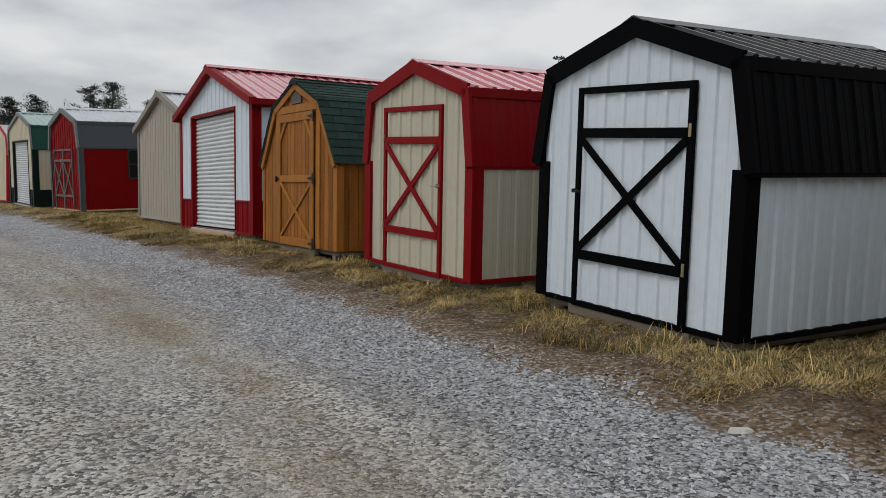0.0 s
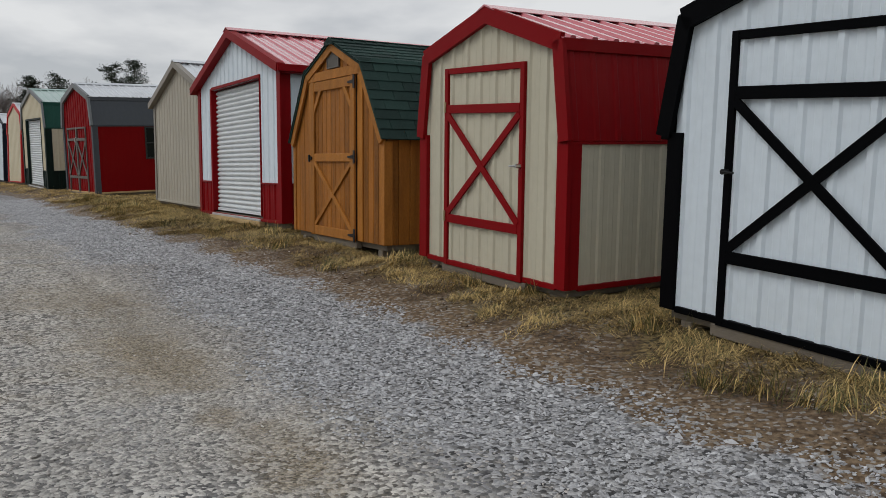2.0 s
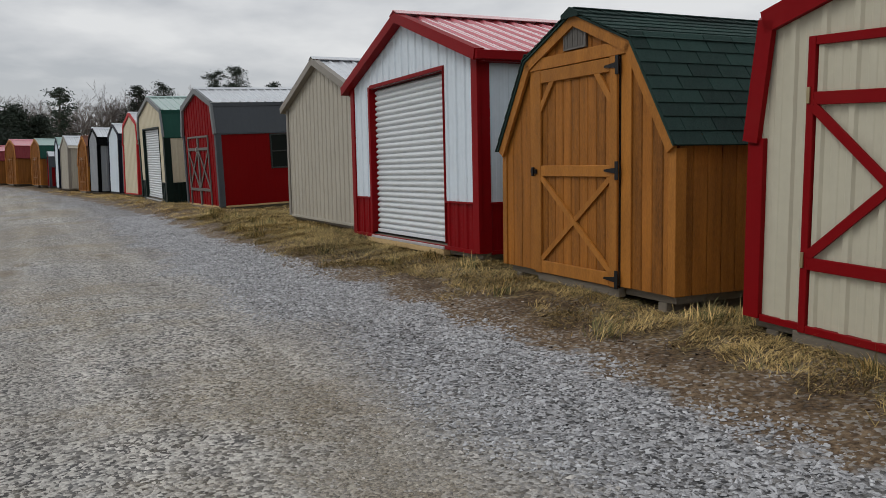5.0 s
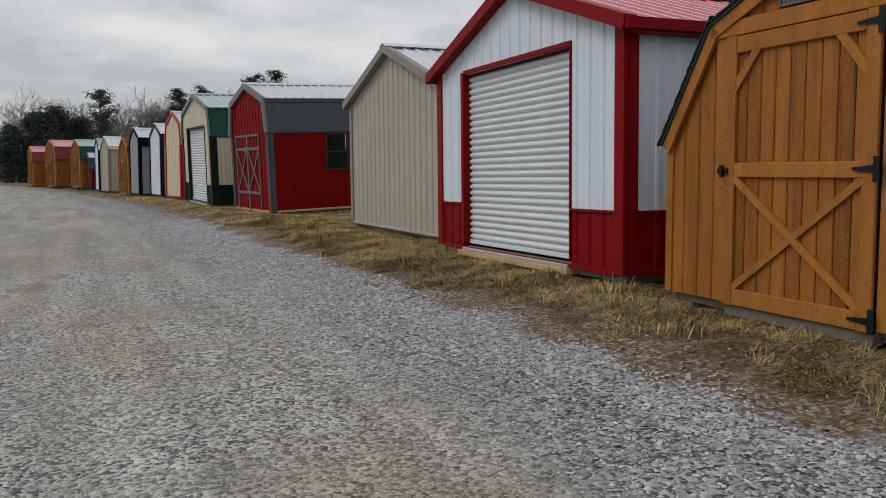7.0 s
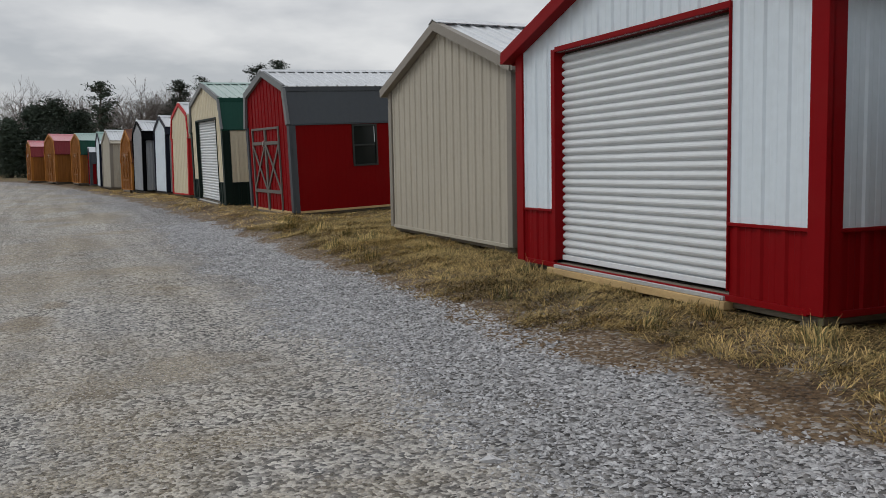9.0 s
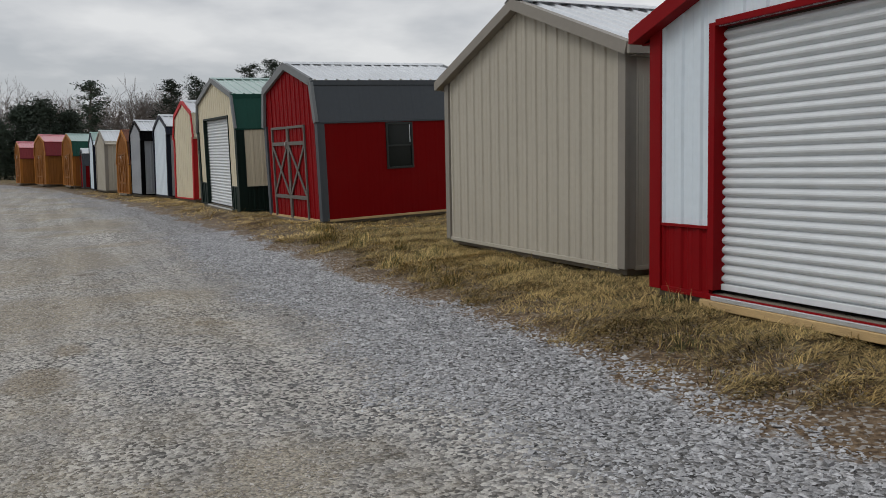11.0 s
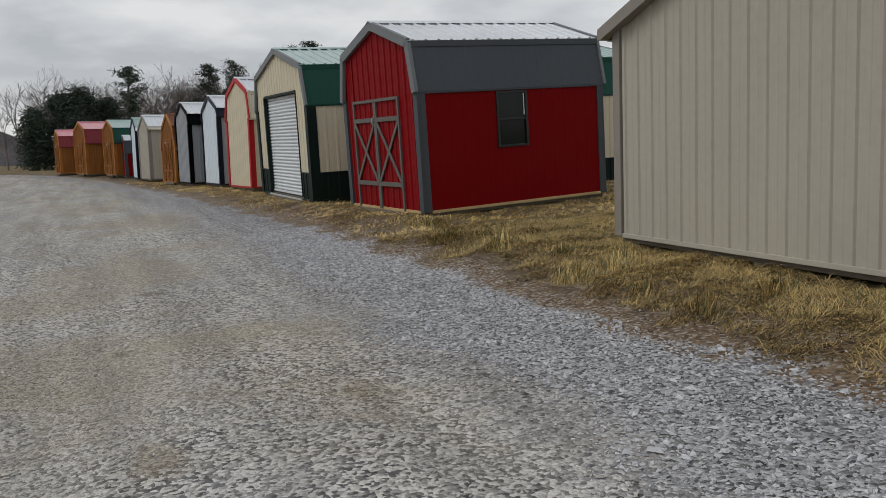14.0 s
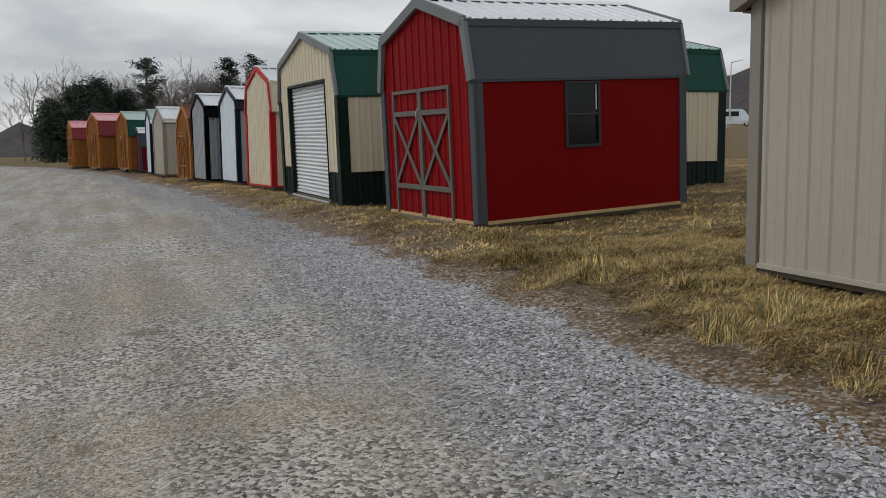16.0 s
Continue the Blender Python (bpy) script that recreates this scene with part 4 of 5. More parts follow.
# plain unseen shed body, inferred beyond the first shed, added to shade its side
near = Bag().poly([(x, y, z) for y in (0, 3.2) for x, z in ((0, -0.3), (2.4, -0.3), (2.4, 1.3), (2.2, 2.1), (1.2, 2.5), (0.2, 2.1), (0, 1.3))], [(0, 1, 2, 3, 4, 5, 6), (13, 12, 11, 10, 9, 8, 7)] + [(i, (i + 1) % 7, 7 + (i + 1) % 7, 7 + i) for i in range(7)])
unseen_neighbour = part("wall_unseen_neighbour", near, TAUPE, None)
unseen_neighbour.matrix_world = at(3.26, 3.59, 0.5, -54.1)
tagged(unseen_neighbour, "unseen plain taupe shed body shading the first shed", "wall", kind="structure")

# tan barn with red roof and trim
m = at(-1.084, 9.292, 0.811, -51.33, 2.25, 2.03)
b_shed = thing("metal_barn_shed", m, "tan ribbed-steel barn shed with barn-red trim and red roof", "shed", "row of display sheds")
shed_shell(b_shed, 2.22, 3.0, [(-0.02, 1.20), (0.085, 1.986), (1.11, 2.30)], TAN, SKYLIT_RED_ROOF, RED, RED, (0.47, 1.66, 0.0, 1.825), steep_rise=0.009)
cross_door(b_shed, 0.451, 1.677, 0.0, 1.845, TAN, RED, False, W=2.22)
shed_blocks(m, 2.22, 3.0)

# honey-stained wooden barn
m = at(-3.115, 11.782, 0.871, -52.52, 0.25, 0.81)
c_shed = thing("wooden_barn_shed", m, "honey-stained board barn shed with dark green shingle roof", "shed", "row of display sheds")
wood_barn(c_shed, 2.56, 3.0, [(-0.07, 1.15), (0.466, 1.99), (1.28, 2.325)], SHINGLE)
shed_blocks(m, 2.56, 3.0)

# white garage with red trim
m = at(-6.034, 15.746, 0.875, -52.52, -0.30, 0.88)
d_shed = thing("metal_garage", m, "white ribbed-steel garage with red trim, red wainscot and white roller door", "garage", "row of display sheds")
shed_shell(d_shed, 4.15, 5.5, [(-0.17, 2.205), (2.075, 2.96)], WHITE, SKYLIT_RED_ROOF, RED, RED, (0.70, 3.26, 0.06, 2.13), 0.56, RED, over=0.13, corner=0.12)
roller_door(d_shed, 0.77, 3.25, 0.06, 2.13)
shed_blocks(m, 4.15, 5.5)

# plain tan gable shed
m = at(-8.930, 20.162, 0.909, -51.35, 0.29, 1.04)
e_shed = thing("metal_gable_shed", m, "plain clay-coloured ribbed-steel gable shed with taupe corner trim", "shed", "row of display sheds")
shed_shell(e_shed, 4.196, 4.0, [(-0.16, 2.225), (2.098, 3.015)], CLAY, GALVANISED, CLAY, TAUPE, rake=TAUPE, over=0.12, corner=0.10, low_trim=CLAY)
shed_blocks(m, 4.196, 4.0)

# red barn with charcoal roof skirt and window
m = at(-14.229, 25.454, 0.941, -45.25, 0.46, 2.77)
f_shed = thing("red_barn_shed", m, "red barn shed with charcoal trim, pale steel roof and side window", "shed", "row of display sheds")
shed_shell(f_shed, 2.932, 3.6, [(-0.03, 1.89), (0.13, 2.67), (1.466, 3.10)], RED, GALVANISED, CHARCOAL, CHARCOAL, (0.45, 2.27, 0.0, 1.85), side_wall=FLAT_RED, over=0.07, corner=0.11, side_rise=0.003, steep_rise=0.003, rake=SLATE, low_trim=RAW_PINE, side_hole=(1.415, 2.02, 0.935, 1.85))
barn_doors(f_shed, 0.43, 2.29, 0.0, 1.87, RED, MUNTIN, 2.932)
side_window(f_shed, 2.932, 1.415, 2.02, 0.935, 1.85)
shed_blocks(m, 2.932, 3.6)



# cream barn garages with green roofs, one in the row and one behind it
def cream_garage(m, label, D=4.5):
    g = thing("metal_barn_garage", m, label, "garage", "row of display sheds")
    shed_shell(g, 4.4, D, [(-0.03, 1.966), (0.22, 2.77), (2.2, 3.26)], CREAM, SKYLIT_GREEN_ROOF, GREEN, DARK_GREEN, (0.77, 3.58, 0.06, 2.26), 0.58, DARK_GREEN, rake=SLATE, rake_w=0.075, over=0.06, corner=0.16, steep_rise=0.004)
    roller_door(g, 0.84, 3.57, 0.06, 2.26, jamb=DARK_GREEN)
    return g


m = at(-18.445, 29.959, 0.993, -48.93, 0.96, 2.12)
g_shed = cream_garage(m, "cream ribbed-steel barn garage with green roof and dark wainscot")
shed_blocks(m, 4.4, 4.5)
m = at(-14.495, 31.554, 1.039, -50.0, 0.0, 0.5)
q_shed = cream_garage(m, "cream and green barn garage standing behind the red barn", 3.5)
shed_blocks(m, 4.4, 3.5)

FAR = [
    ("metal_barn_shed", "narrow cream steel barn shed with bright red trim", -21.49, 33.62, 1.01, -45.75, 2.44, 2.8, [(-0.1, 1.9), (0.12, 2.65), (1.22, 3.08)], CREAM, CREAM, GALVANISED, CREAM, BRIGHT_RED),
    ("metal_barn_shed", "white steel barn shed with navy trim and pale roof", -24.49, 37.15, 0.98, -47.10, 2.44, 3, [(-0.1, 2.2), (0.06, 2.48), (1.22, 2.92)], WHITE, GREY, GALVANISED, NAVY, NAVY),
    ("metal_barn_shed", "grey steel barn shed with black trim and pale roof", -26.80, 39.07, 0.97, -46.91, 2.44, 3, [(-0.1, 2.1), (0.06, 2.45), (1.22, 2.88)], GREY, GREY, GALVANISED, BLACK, BLACK),
    ("wooden_barn_shed", "honey-stained barn shed with brown shingle roof and double doors", -28.55, 40.68, 0.97, -44.81, 2.44, 3, [(-0.1, 1.2), (0.25, 2.1), (1.22, 2.6)], DARK_STAIN, DARK_STAIN, BROWN_SHINGLE, BROWN_SHINGLE, STAINED_TRIM),
    ("metal_gable_shed", "clay-coloured steel shed with pale roof and taupe corners", -32.07, 44.15, 1.00, -45.28, 2.44, 3, [(-0.1, 2.12), (0.1, 2.25), (1.22, 2.75)], CLAY, CLAY, GALVANISED, CLAY, TAUPE),
    ("metal_gable_shed", "slim white steel shed with navy corner trim", -33.91, 46.16, 0.99, -48.53, 2.00, 2.4, [(-0.1, 2.2), (0.1, 2.35), (1.0, 2.78)], WHITE, WHITE, SKYLIT_GREEN_ROOF, WHITE, NAVY),
    ("small_barn_shed", "small maroon shed with grey roof skirt", -35.21, 47.17, 1.04, -46.68, 0.95, 1.1, [(-0.06, 1.15), (0.08, 1.75), (0.475, 1.98)], RED, RED, GALVANISED, CHARCOAL, CHARCOAL),
    ("wooden_barn_shed", "honey-stained wooden barn shed with green steel roof", -37.61, 48.90, 1.14, -43.16, 3.00, 4, [(-0.1, 1.55), (0.2, 2.3), (1.5, 2.7)], DARK_STAIN, DARK_STAIN, SKYLIT_GREEN_ROOF, GREEN, STAINED_TRIM),
    ("wooden_barn_shed", "honey-stained wooden barn shed with red steel roof", -41.08, 50.94, 1.17, -40.32, 3.00, 4, [(-0.1, 1.6), (0.2, 2.35), (1.5, 2.75)], DARK_STAIN, DARK_STAIN, SKYLIT_RED_ROOF, MAROON, STAINED_TRIM),
    ("wooden_barn_shed", "low honey-stained barn shed with red steel roof", -43.58, 52.34, 1.20, -44.11, 2.44, 3, [(-0.1, 1.45), (0.2, 2.05), (1.22, 2.4)], DARK_STAIN, DARK_STAIN, SKYLIT_RED_ROOF, MAROON, STAINED_TRIM),
]
FOOT = [(at(0.979, 6.808, 0, -53.73), 2.276, 3.0), (at(-1.084, 9.292, 0, -51.33), 2.22, 3.0), (at(-3.115, 11.782, 0, -52.52), 2.56, 3.0), (at(-6.034, 15.746, 0, -52.52), 4.15, 5.5), (at(-8.930, 20.162, 0, -51.35), 4.196, 4.0), (at(-14.229, 25.454, 0, -45.25), 2.932, 3.6), (at(-18.445, 29.959, 0, -48.93), 4.4, 4.5), (at(-14.495, 31.554, 0, -50.0), 4.4, 3.5)]
for nm, label, x, y, z, yaw, W, D, prof, wall, sidew, roof, steep, trim in FAR:
    m = at(x, y, z, yaw)
    t_ = thing(nm, m, label, "shed", "row of display sheds")
    wood = wall is DARK_STAIN
    shed_shell(t_, W, D, prof, wall, roof, steep, trim, (W / 2 - 0.7, W / 2 + 0.7, 0.0, 1.62) if wood else None, side_wall=sidew, pitch=0.14 if wood else 0.23, side_rise=0.005 if wood else 0.018, rake=steep if nm == "small_barn_shed" else None, over=0.04, rake_w=0.075)
    if wood:
        barn_doors(t_, W / 2 - 0.7, W / 2 + 0.7, 0.0, 1.64, DARK_STAIN, DARK_STAIN, W)
    shed_blocks(m, W, D)
    FOOT.append((at(x, y, 0, yaw), W, D))


# ---- trees and distance ----
def tufts(bag, c, r, n_, size, rng, flat=0.6):
    """Many small leaf clumps about a point."""
    for _ in range(n_):
        d = Vector((rng.gauss(0, 1), rng.gauss(0, 1), rng.gauss(0, flat))) * r * 0.5
        p = Vector(c) + d
        a = Vector((rng.uniform(-1, 1), rng.uniform(-1, 1), rng.uniform(-0.5, 0.7))).normalized() * size * rng.uniform(0.5, 1.3)
        b = a.cross(Vector((rng.uniform(-1, 1), rng.uniform(-1, 1), rng.uniform(-1, 1)))).normalized() * size * rng.uniform(0.15, 0.35)
        bag.poly([p - a, p + b, p + a, p - b], [(0, 1, 2, 3)])


def pine(x, y, top, base, spread, seed, label, rough=1.0):
    rng = random.Random(seed)
    z = ground_z(x, y)
    H = top - z
    ob = thing("pine_tree", Matrix.Translation((x, y, z)), label, "tree", "pines beyond the sheds")
    bend = rng.uniform(-0.3, 0.3)
    stem = [(bend * (k / 8) ** 2, 0.2 * math.sin(k), H * k / 8) for k in range(9)]
    part("trunk", Bag().tube(stem, [0.24 * (1 - 0.85 * k / 8) + 0.02 for k in range(9)], 8), BARK, ob)
    limbs, crown = Bag(), Bag()
    z0 = H * base
    levels = int((H - z0) / 0.40)
    for k in range(levels):
        f = k / max(1, levels - 1)
        zc = z0 + (H - z0) * f
        reach = spread * (0.28 + 0.8 * (1 - f) ** 0.8) * rng.uniform(0.6, 1.15)
        for j in range(rng.randint(2, 4)):
            az = rng.uniform(0, 2 * math.pi)
            R = reach * rng.uniform(0.45, 1.12)
            p0 = Vector((bend * f * f, 0, zc))
            p1 = p0 + Vector((math.cos(az) * R * 0.6, math.sin(az) * R * 0.6, R * rng.uniform(-0.02, 0.12)))
            p2 = p0 + Vector((math.cos(az) * R, math.sin(az) * R, R * rng.uniform(0.12, 0.42)))
            limbs.tube([p0, p1, p2], [0.06, 0.035, 0.010], 4)
            for q in range(7):
                g = 0.25 + 0.8 * (q + rng.random()) / 7
                c = p0.lerp(p1, g / 0.6) if g < 0.6 else p1.lerp(p2, (g - 0.6) / 0.4)
                tufts(crown, c + Vector((0, 0, 0.08)), 0.55, int(15 * rough), 0.16, rng, 0.55)
    part("limbs", limbs, BARK, ob, kind="stuff")
    part("crown", crown, NEEDLES, ob, "dark green needle clumps")


pine(-58.3, 80.1, 10.0, 0.30, 2.5, 3, "tall lone pine with ragged dark crown")
pine(-62.6, 101.2, 12.3, 0.42, 3.0, 5, "dark pine with a broken flat top")
pine(-62.2, 106.8, 13.3, 0.45, 3.3, 8, "dark pine with open upper limbs")
pine(-56.3, 109.5, 14.9, 0.45, 4.2, 11, "broad dark pine with a heavy crown")
pine(-53.6, 110.4, 15.5, 0.45, 3.8, 12, "broad dark pine beside another pine")
pine(-49.7, 114.4, 13.8, 0.5, 2.6, 21, "slim dark pine behind the roofs")


def evergreen(x, y, top, width, seed):
    rng = random.Random(seed)
    z = ground_z(x, y)
    H = top - z
    ob = thing("evergreen_tree", Matrix.Translation((x, y, z)), "dense dark evergreen with branches to the ground", "tree", "evergreens at the end of the row")
    part("trunk", Bag().tube([(0, 0, -0.1), (0.1, 0, H * 0.5), (0, 0.1, H * 0.93)], [0.25, 0.16, 0.03], 7), BARK, ob)
    crown = Bag()
    for _ in range(330):
        f = rng.random() ** 0.8
        R = width * (math.sqrt(max(0.0, 1 - (f * 1.0) ** 2.4)) * 0.95 + 0.08) * rng.uniform(0.3, 1.05)
        az = rng.uniform(0, 2 * math.pi)
        tufts(crown, (math.cos(az) * R, math.sin(az) * R, 0.3 + (H - 0.5) * f), 0.8, 26, 0.22, rng, 0.8)
    part("crown", crown, NEEDLES, ob, "dark green foliage clumps")


for x, y, top, wd, sd in ((-72.0, 83.2, 7.0, 1.7, 1), (-70.6, 85.4, 8.6, 2.2, 2), (-68.6, 86.1, 9.3, 2.3, 3), (-67.2, 88.4, 8.2, 2.0, 4), (-67.9, 84.4, 6.2, 1.9, 6)):
    evergreen(x, y, top, wd * 0.85, sd)


def bare_tree(bag, base, H, rng):
    def grow(p, d, L, r, depth):
        q = p + d * L
        a = d.orthogonal().normalized()
        b = d.cross(a)
        k = len(bag.v)
        n_ = 4 if depth < 2 else 3
        for c, rr in ((p, r), (q, r * 0.62)):
            for j in range(n_):
                t = 2 * math.pi * j / n_
                bag.v.append(tuple(c + (a * math.cos(t) + b * math.sin(t)) * max(rr, 0.014)))
        for j in range(n_):
            bag.f.append((k + j, k + (j + 1) % n_, k + n_ + (j + 1) % n_, k + n_ + j))
        if depth >= 5:
            return
        for _ in range(rng.choice((2, 3, 3)) if depth < 4 else 3):
            nd = (d + Vector((rng.gauss(0, 0.42), rng.gauss(0, 0.42), rng.gauss(0.1, 0.25)))).normalized()
            grow(p + d * L * rng.uniform(0.55, 1.0), nd, L * rng.uniform(0.58, 0.85), r * 0.6, depth + 1)
    grow(Vector(base), Vector((rng.uniform(-0.08, 0.08), rng.uniform(-0.08, 0.08), 1)).normalized(), H * 0.34, H * 0.012, 0)


rng = random.Random(17)
woods = Bag()
for i in range(125):
    f = i / 124
    x, y = -93 + 30 * f + rng.uniform(-4, 4), 108 + 17 * f + rng.uniform(-5, 9)
    bare_tree(woods, (x, y, ground_z(x, y) - 0.2), rng.uniform(9.5, 13.0) + 1.5 * f, rng)
for i in range(12):
    x, y = -164 + rng.uniform(-25, 40), 164 + rng.uniform(-15, 25)
    bare_tree(woods, (x, y, ground_z(x, y) - 0.2), rng.uniform(5, 8), rng)
wm = bpy.data.meshes.new("bare_woods")
wm.from_pydata(woods.v, [], woods.f)
wm.materials.append(TWIGS)
tagged(new("bare_woods", wm), "leafless grey winter woods beyond the sheds", "woods", kind="stuff")

HILL = material("wooded_winter_hill", (0.060, 0.055, 0.056), 1.0, 0, 0.5, 0.12, 0, 60, 0.1)
hill = Bag()
rows = []
for i in range(121):
    az = radians(40 + 120 * i / 120)
    deg = math.degrees(az)
    h = 34 - 25 * float(smooth(88, 112, np.float64(deg))) + 2.2 * math.sin(deg * 1.1) + 1.4 * math.sin(deg * 3.7) + 0.8 * math.sin(deg * 11.3)
    for R, k in ((300, -0.1), (330, 0.55), (380, 0.97), (400, 1.0), (520, 0.2)):
        rows.append((R * math.cos(az), R * math.sin(az), 1.0 + h * k + (rng.uniform(-0.8, 0.8) if k > 0.9 else 0)))
faces = [(5 * i + j, 5 * i + 5 + j, 5 * i + 6 + j, 5 * i + 1 + j) for i in range(120) for j in range(4)]
hill.poly(rows, faces)
hm = hill.mesh("wooded_hill")
hm.materials.append(HILL)
tagged(new("backdrop_hill", hm), "low wooded winter hills on the skyline", "hill", kind="structure")


# highway bank: guard rail, van, lamp mast
def white_van(x, y, yaw):
    z = ground_z(x, y)
    v = thing("van", Matrix.Translation((x, y, z)) @ Matrix.Rotation(radians(yaw), 4, "Z"), "white passenger van passing on the distant highway", "van")
    prof = [(-2.7, 0.35), (-2.7, 1.1), (-2.55, 2.05), (-2.2, 2.2), (1.0, 2.2), (1.35, 2.05), (1.95, 1.3), (2.6, 1.1), (2.7, 0.8), (2.7, 0.35)]
    n_ = len(prof)
    body = part("body", Bag().poly([(px, sy, pz) for sy in (-0.95, 0.95) for px, pz in prof], [tuple(range(n_)), tuple(range(2 * n_ - 1, n_ - 1, -1))] + [(i, (i + 1) % n_, n_ + (i + 1) % n_, n_ + i) for i in range(n_)]), WHITE, v)
    for a, b in ((-2.4, -1.4), (-1.3, -0.3), (-0.2, 0.75)):
        for sy in (-0.96, 0.96):
            part("window", Bag().box(a, b, sy - 0.01, sy + 0.01, 1.3, 1.9), GLASS, body)
    part("windscreen", Bag().beam((1.4, 0, 2.0), (1.95, 0, 1.33), 1.6, 0.02, (0.75, 0, 0.6)), GLASS, body)
    for a in (-1.7, 1.7):
        for sy in (-0.85, 0.85):
            wh = part("wheel", Bag().tube([(a, sy - 0.12, 0.36), (a, sy + 0.12, 0.36)], [0.36, 0.36], 16), BLACK, v)
            part("rim", Bag().tube([(a, sy - 0.13, 0.36), (a, sy + 0.13, 0.36)], [0.2, 0.2], 12), STEEL, wh)


white_van(-6.2, 126.3, -4)
rail = thing("guard_rail", Matrix.Identity(4), "galvanised highway guard rail on steel posts", "guard rail")
beam = Bag()
pts = [(-39 + 4 * i, 122.7 - 0.24 * i, ground_z(-39 + 4 * i, 122.7 - 0.24 * i)) for i in range(26)]
for a, b in zip(pts, pts[1:]):
    beam.beam((a[0], a[1], a[2] + 0.62), (b[0], b[1], b[2] + 0.62), 0.31, 0.06, (0, -1, 0))
    part("post", Bag().box(a[0] - 0.08, a[0] + 0.08, a[1] + 0.06, a[1] + 0.2, a[2] - 0.1, a[2] + 0.75), STEEL, rail)
part("rail_beam", beam, GALVANISED, rail)
mast = thing("high_mast_lamp", Matrix.Translation((8.5, 165.5, ground_z(8.5, 165.5))), "tall grey highway mast with a ring of lamps", "street lamp")
mh = 29.1 - ground_z(8.5, 165.5)
part("pole", Bag().tube([(0, 0, -0.2), (0, 0, mh)], [0.35, 0.14], 10), STEEL, mast)
for i in range(6):
    a = math.pi * i / 3
    c, s_ = math.cos(a), math.sin(a)
    part("arm", Bag().tube([(0, 0, mh - 0.2), (c * 0.75, s_ * 0.75, mh - 0.2)], [0.05, 0.05], 6), STEEL, mast)
    part("lamp_head", Bag().tube([(c * 0.9, s_ * 0.9, mh - 0.5), (c * 0.9, s_ * 0.9, mh)], [0.28, 0.14], 10), CHARCOAL, mast)
pl = thing("utility_pole", Matrix.Translation((-6.6, 125.0, ground_z(-6.6, 125.0))), "thin grey pole beside the highway", "pole")
part("pole", Bag().tube([(0, 0, -0.2), (0, 0, 8.0)], [0.11, 0.06], 8), STEEL, pl)
part("arm", Bag().tube([(0, 0, 7.9), (1.4, 0, 8.2)], [0.05, 0.04], 6), STEEL, pl)


# ---- loose gravel, grass and straw ----
def scatter_points(rng_, n_, s0, s1, p0, p1):
    s, p = rng_.uniform(s0, s1, n_), rng_.uniform(p0, p1, n_)
    return s, p


def to_xy(s, p):
    return (-0.63 * s + 0.78 * p) * det, (0.78 * s + 0.63 * p) * det


def patch(x, y, k, seed=0.0):
    """A smooth field of patches, between about -1 and 1."""
    return (np.sin(k * x + 1.7 * np.sin(0.7 * k * y + seed)) * np.sin(1.3 * k * y + 1.1 * np.sin(0.9 * k * x + 2 * seed)) + 0.5 * np.sin(2.3 * k * x - 1.9 * k * y + seed)) / 1.3


def stones(name, s, p, size, mat, label, rng_):
    """Angular chips: jittered octahedra pressed into the ground."""
    n_ = len(s)
    x, y = to_xy(s, p)
    z = land(x, y) + bumps(x, y)
    base = np.array([(1, 0, 0), (0, 1, 0), (-1, 0, 0), (0, -1, 0), (0, 0, 1), (0, 0, -1)], float)
    v = base[None] + rng_.uniform(-0.38, 0.38, (n_, 6, 3))
    v *= np.stack([rng_.uniform(0.7, 1.35, n_), rng_.uniform(0.5, 0.95, n_), rng_.uniform(0.3, 0.65, n_)], -1)[:, None, :]
    v *= size[:, None, None]
    a = rng_.uniform(0, 2 * np.pi, n_)
    b = rng_.normal(0, 0.35, n_)
    ca, sa, cb, sb = np.cos(a), np.sin(a), np.cos(b), np.sin(b)
    vy, vz = v[..., 1] * cb[:, None] - v[..., 2] * sb[:, None], v[..., 1] * sb[:, None] + v[..., 2] * cb[:, None]
    vx = v[..., 0]
    wx, wy = vx * ca[:, None] - vy * sa[:, None], vx * sa[:, None] + vy * ca[:, None]
    out = np.stack([wx + x[:, None], wy + y[:, None], vz + (z + size * 0.12)[:, None]], -1).reshape(-1, 3)
    tri = np.array([(0, 1, 4), (1, 2, 4), (2, 3, 4), (3, 0, 4), (1, 0, 5), (2, 1, 5), (3, 2, 5), (0, 3, 5)])
    f = (tri[None] + (np.arange(n_) * 6)[:, None, None]).reshape(-1, 3)
    me = raw_mesh(name, out, f)
    me.materials.append(mat)
    return tagged(new(name, me), label, "gravel", kind="stuff")


def raw_mesh(name, v, f):
    me = bpy.data.meshes.new(name)
    k = f.shape[1]
    me.vertices.add(len(v))
    me.vertices.foreach_set("co", v.astype(np.float32).reshape(-1))
    me.loops.add(f.size)
    me.loops.foreach_set("vertex_index", f.astype(np.int32).reshape(-1))
    me.polygons.add(len(f))
    me.polygons.foreach_set("loop_start", np.arange(0, f.size, k, dtype=np.int32))
    me.polygons.foreach_set("use_smooth", np.zeros(len(f), dtype=bool))
    me.update(calc_edges=True)
    return me


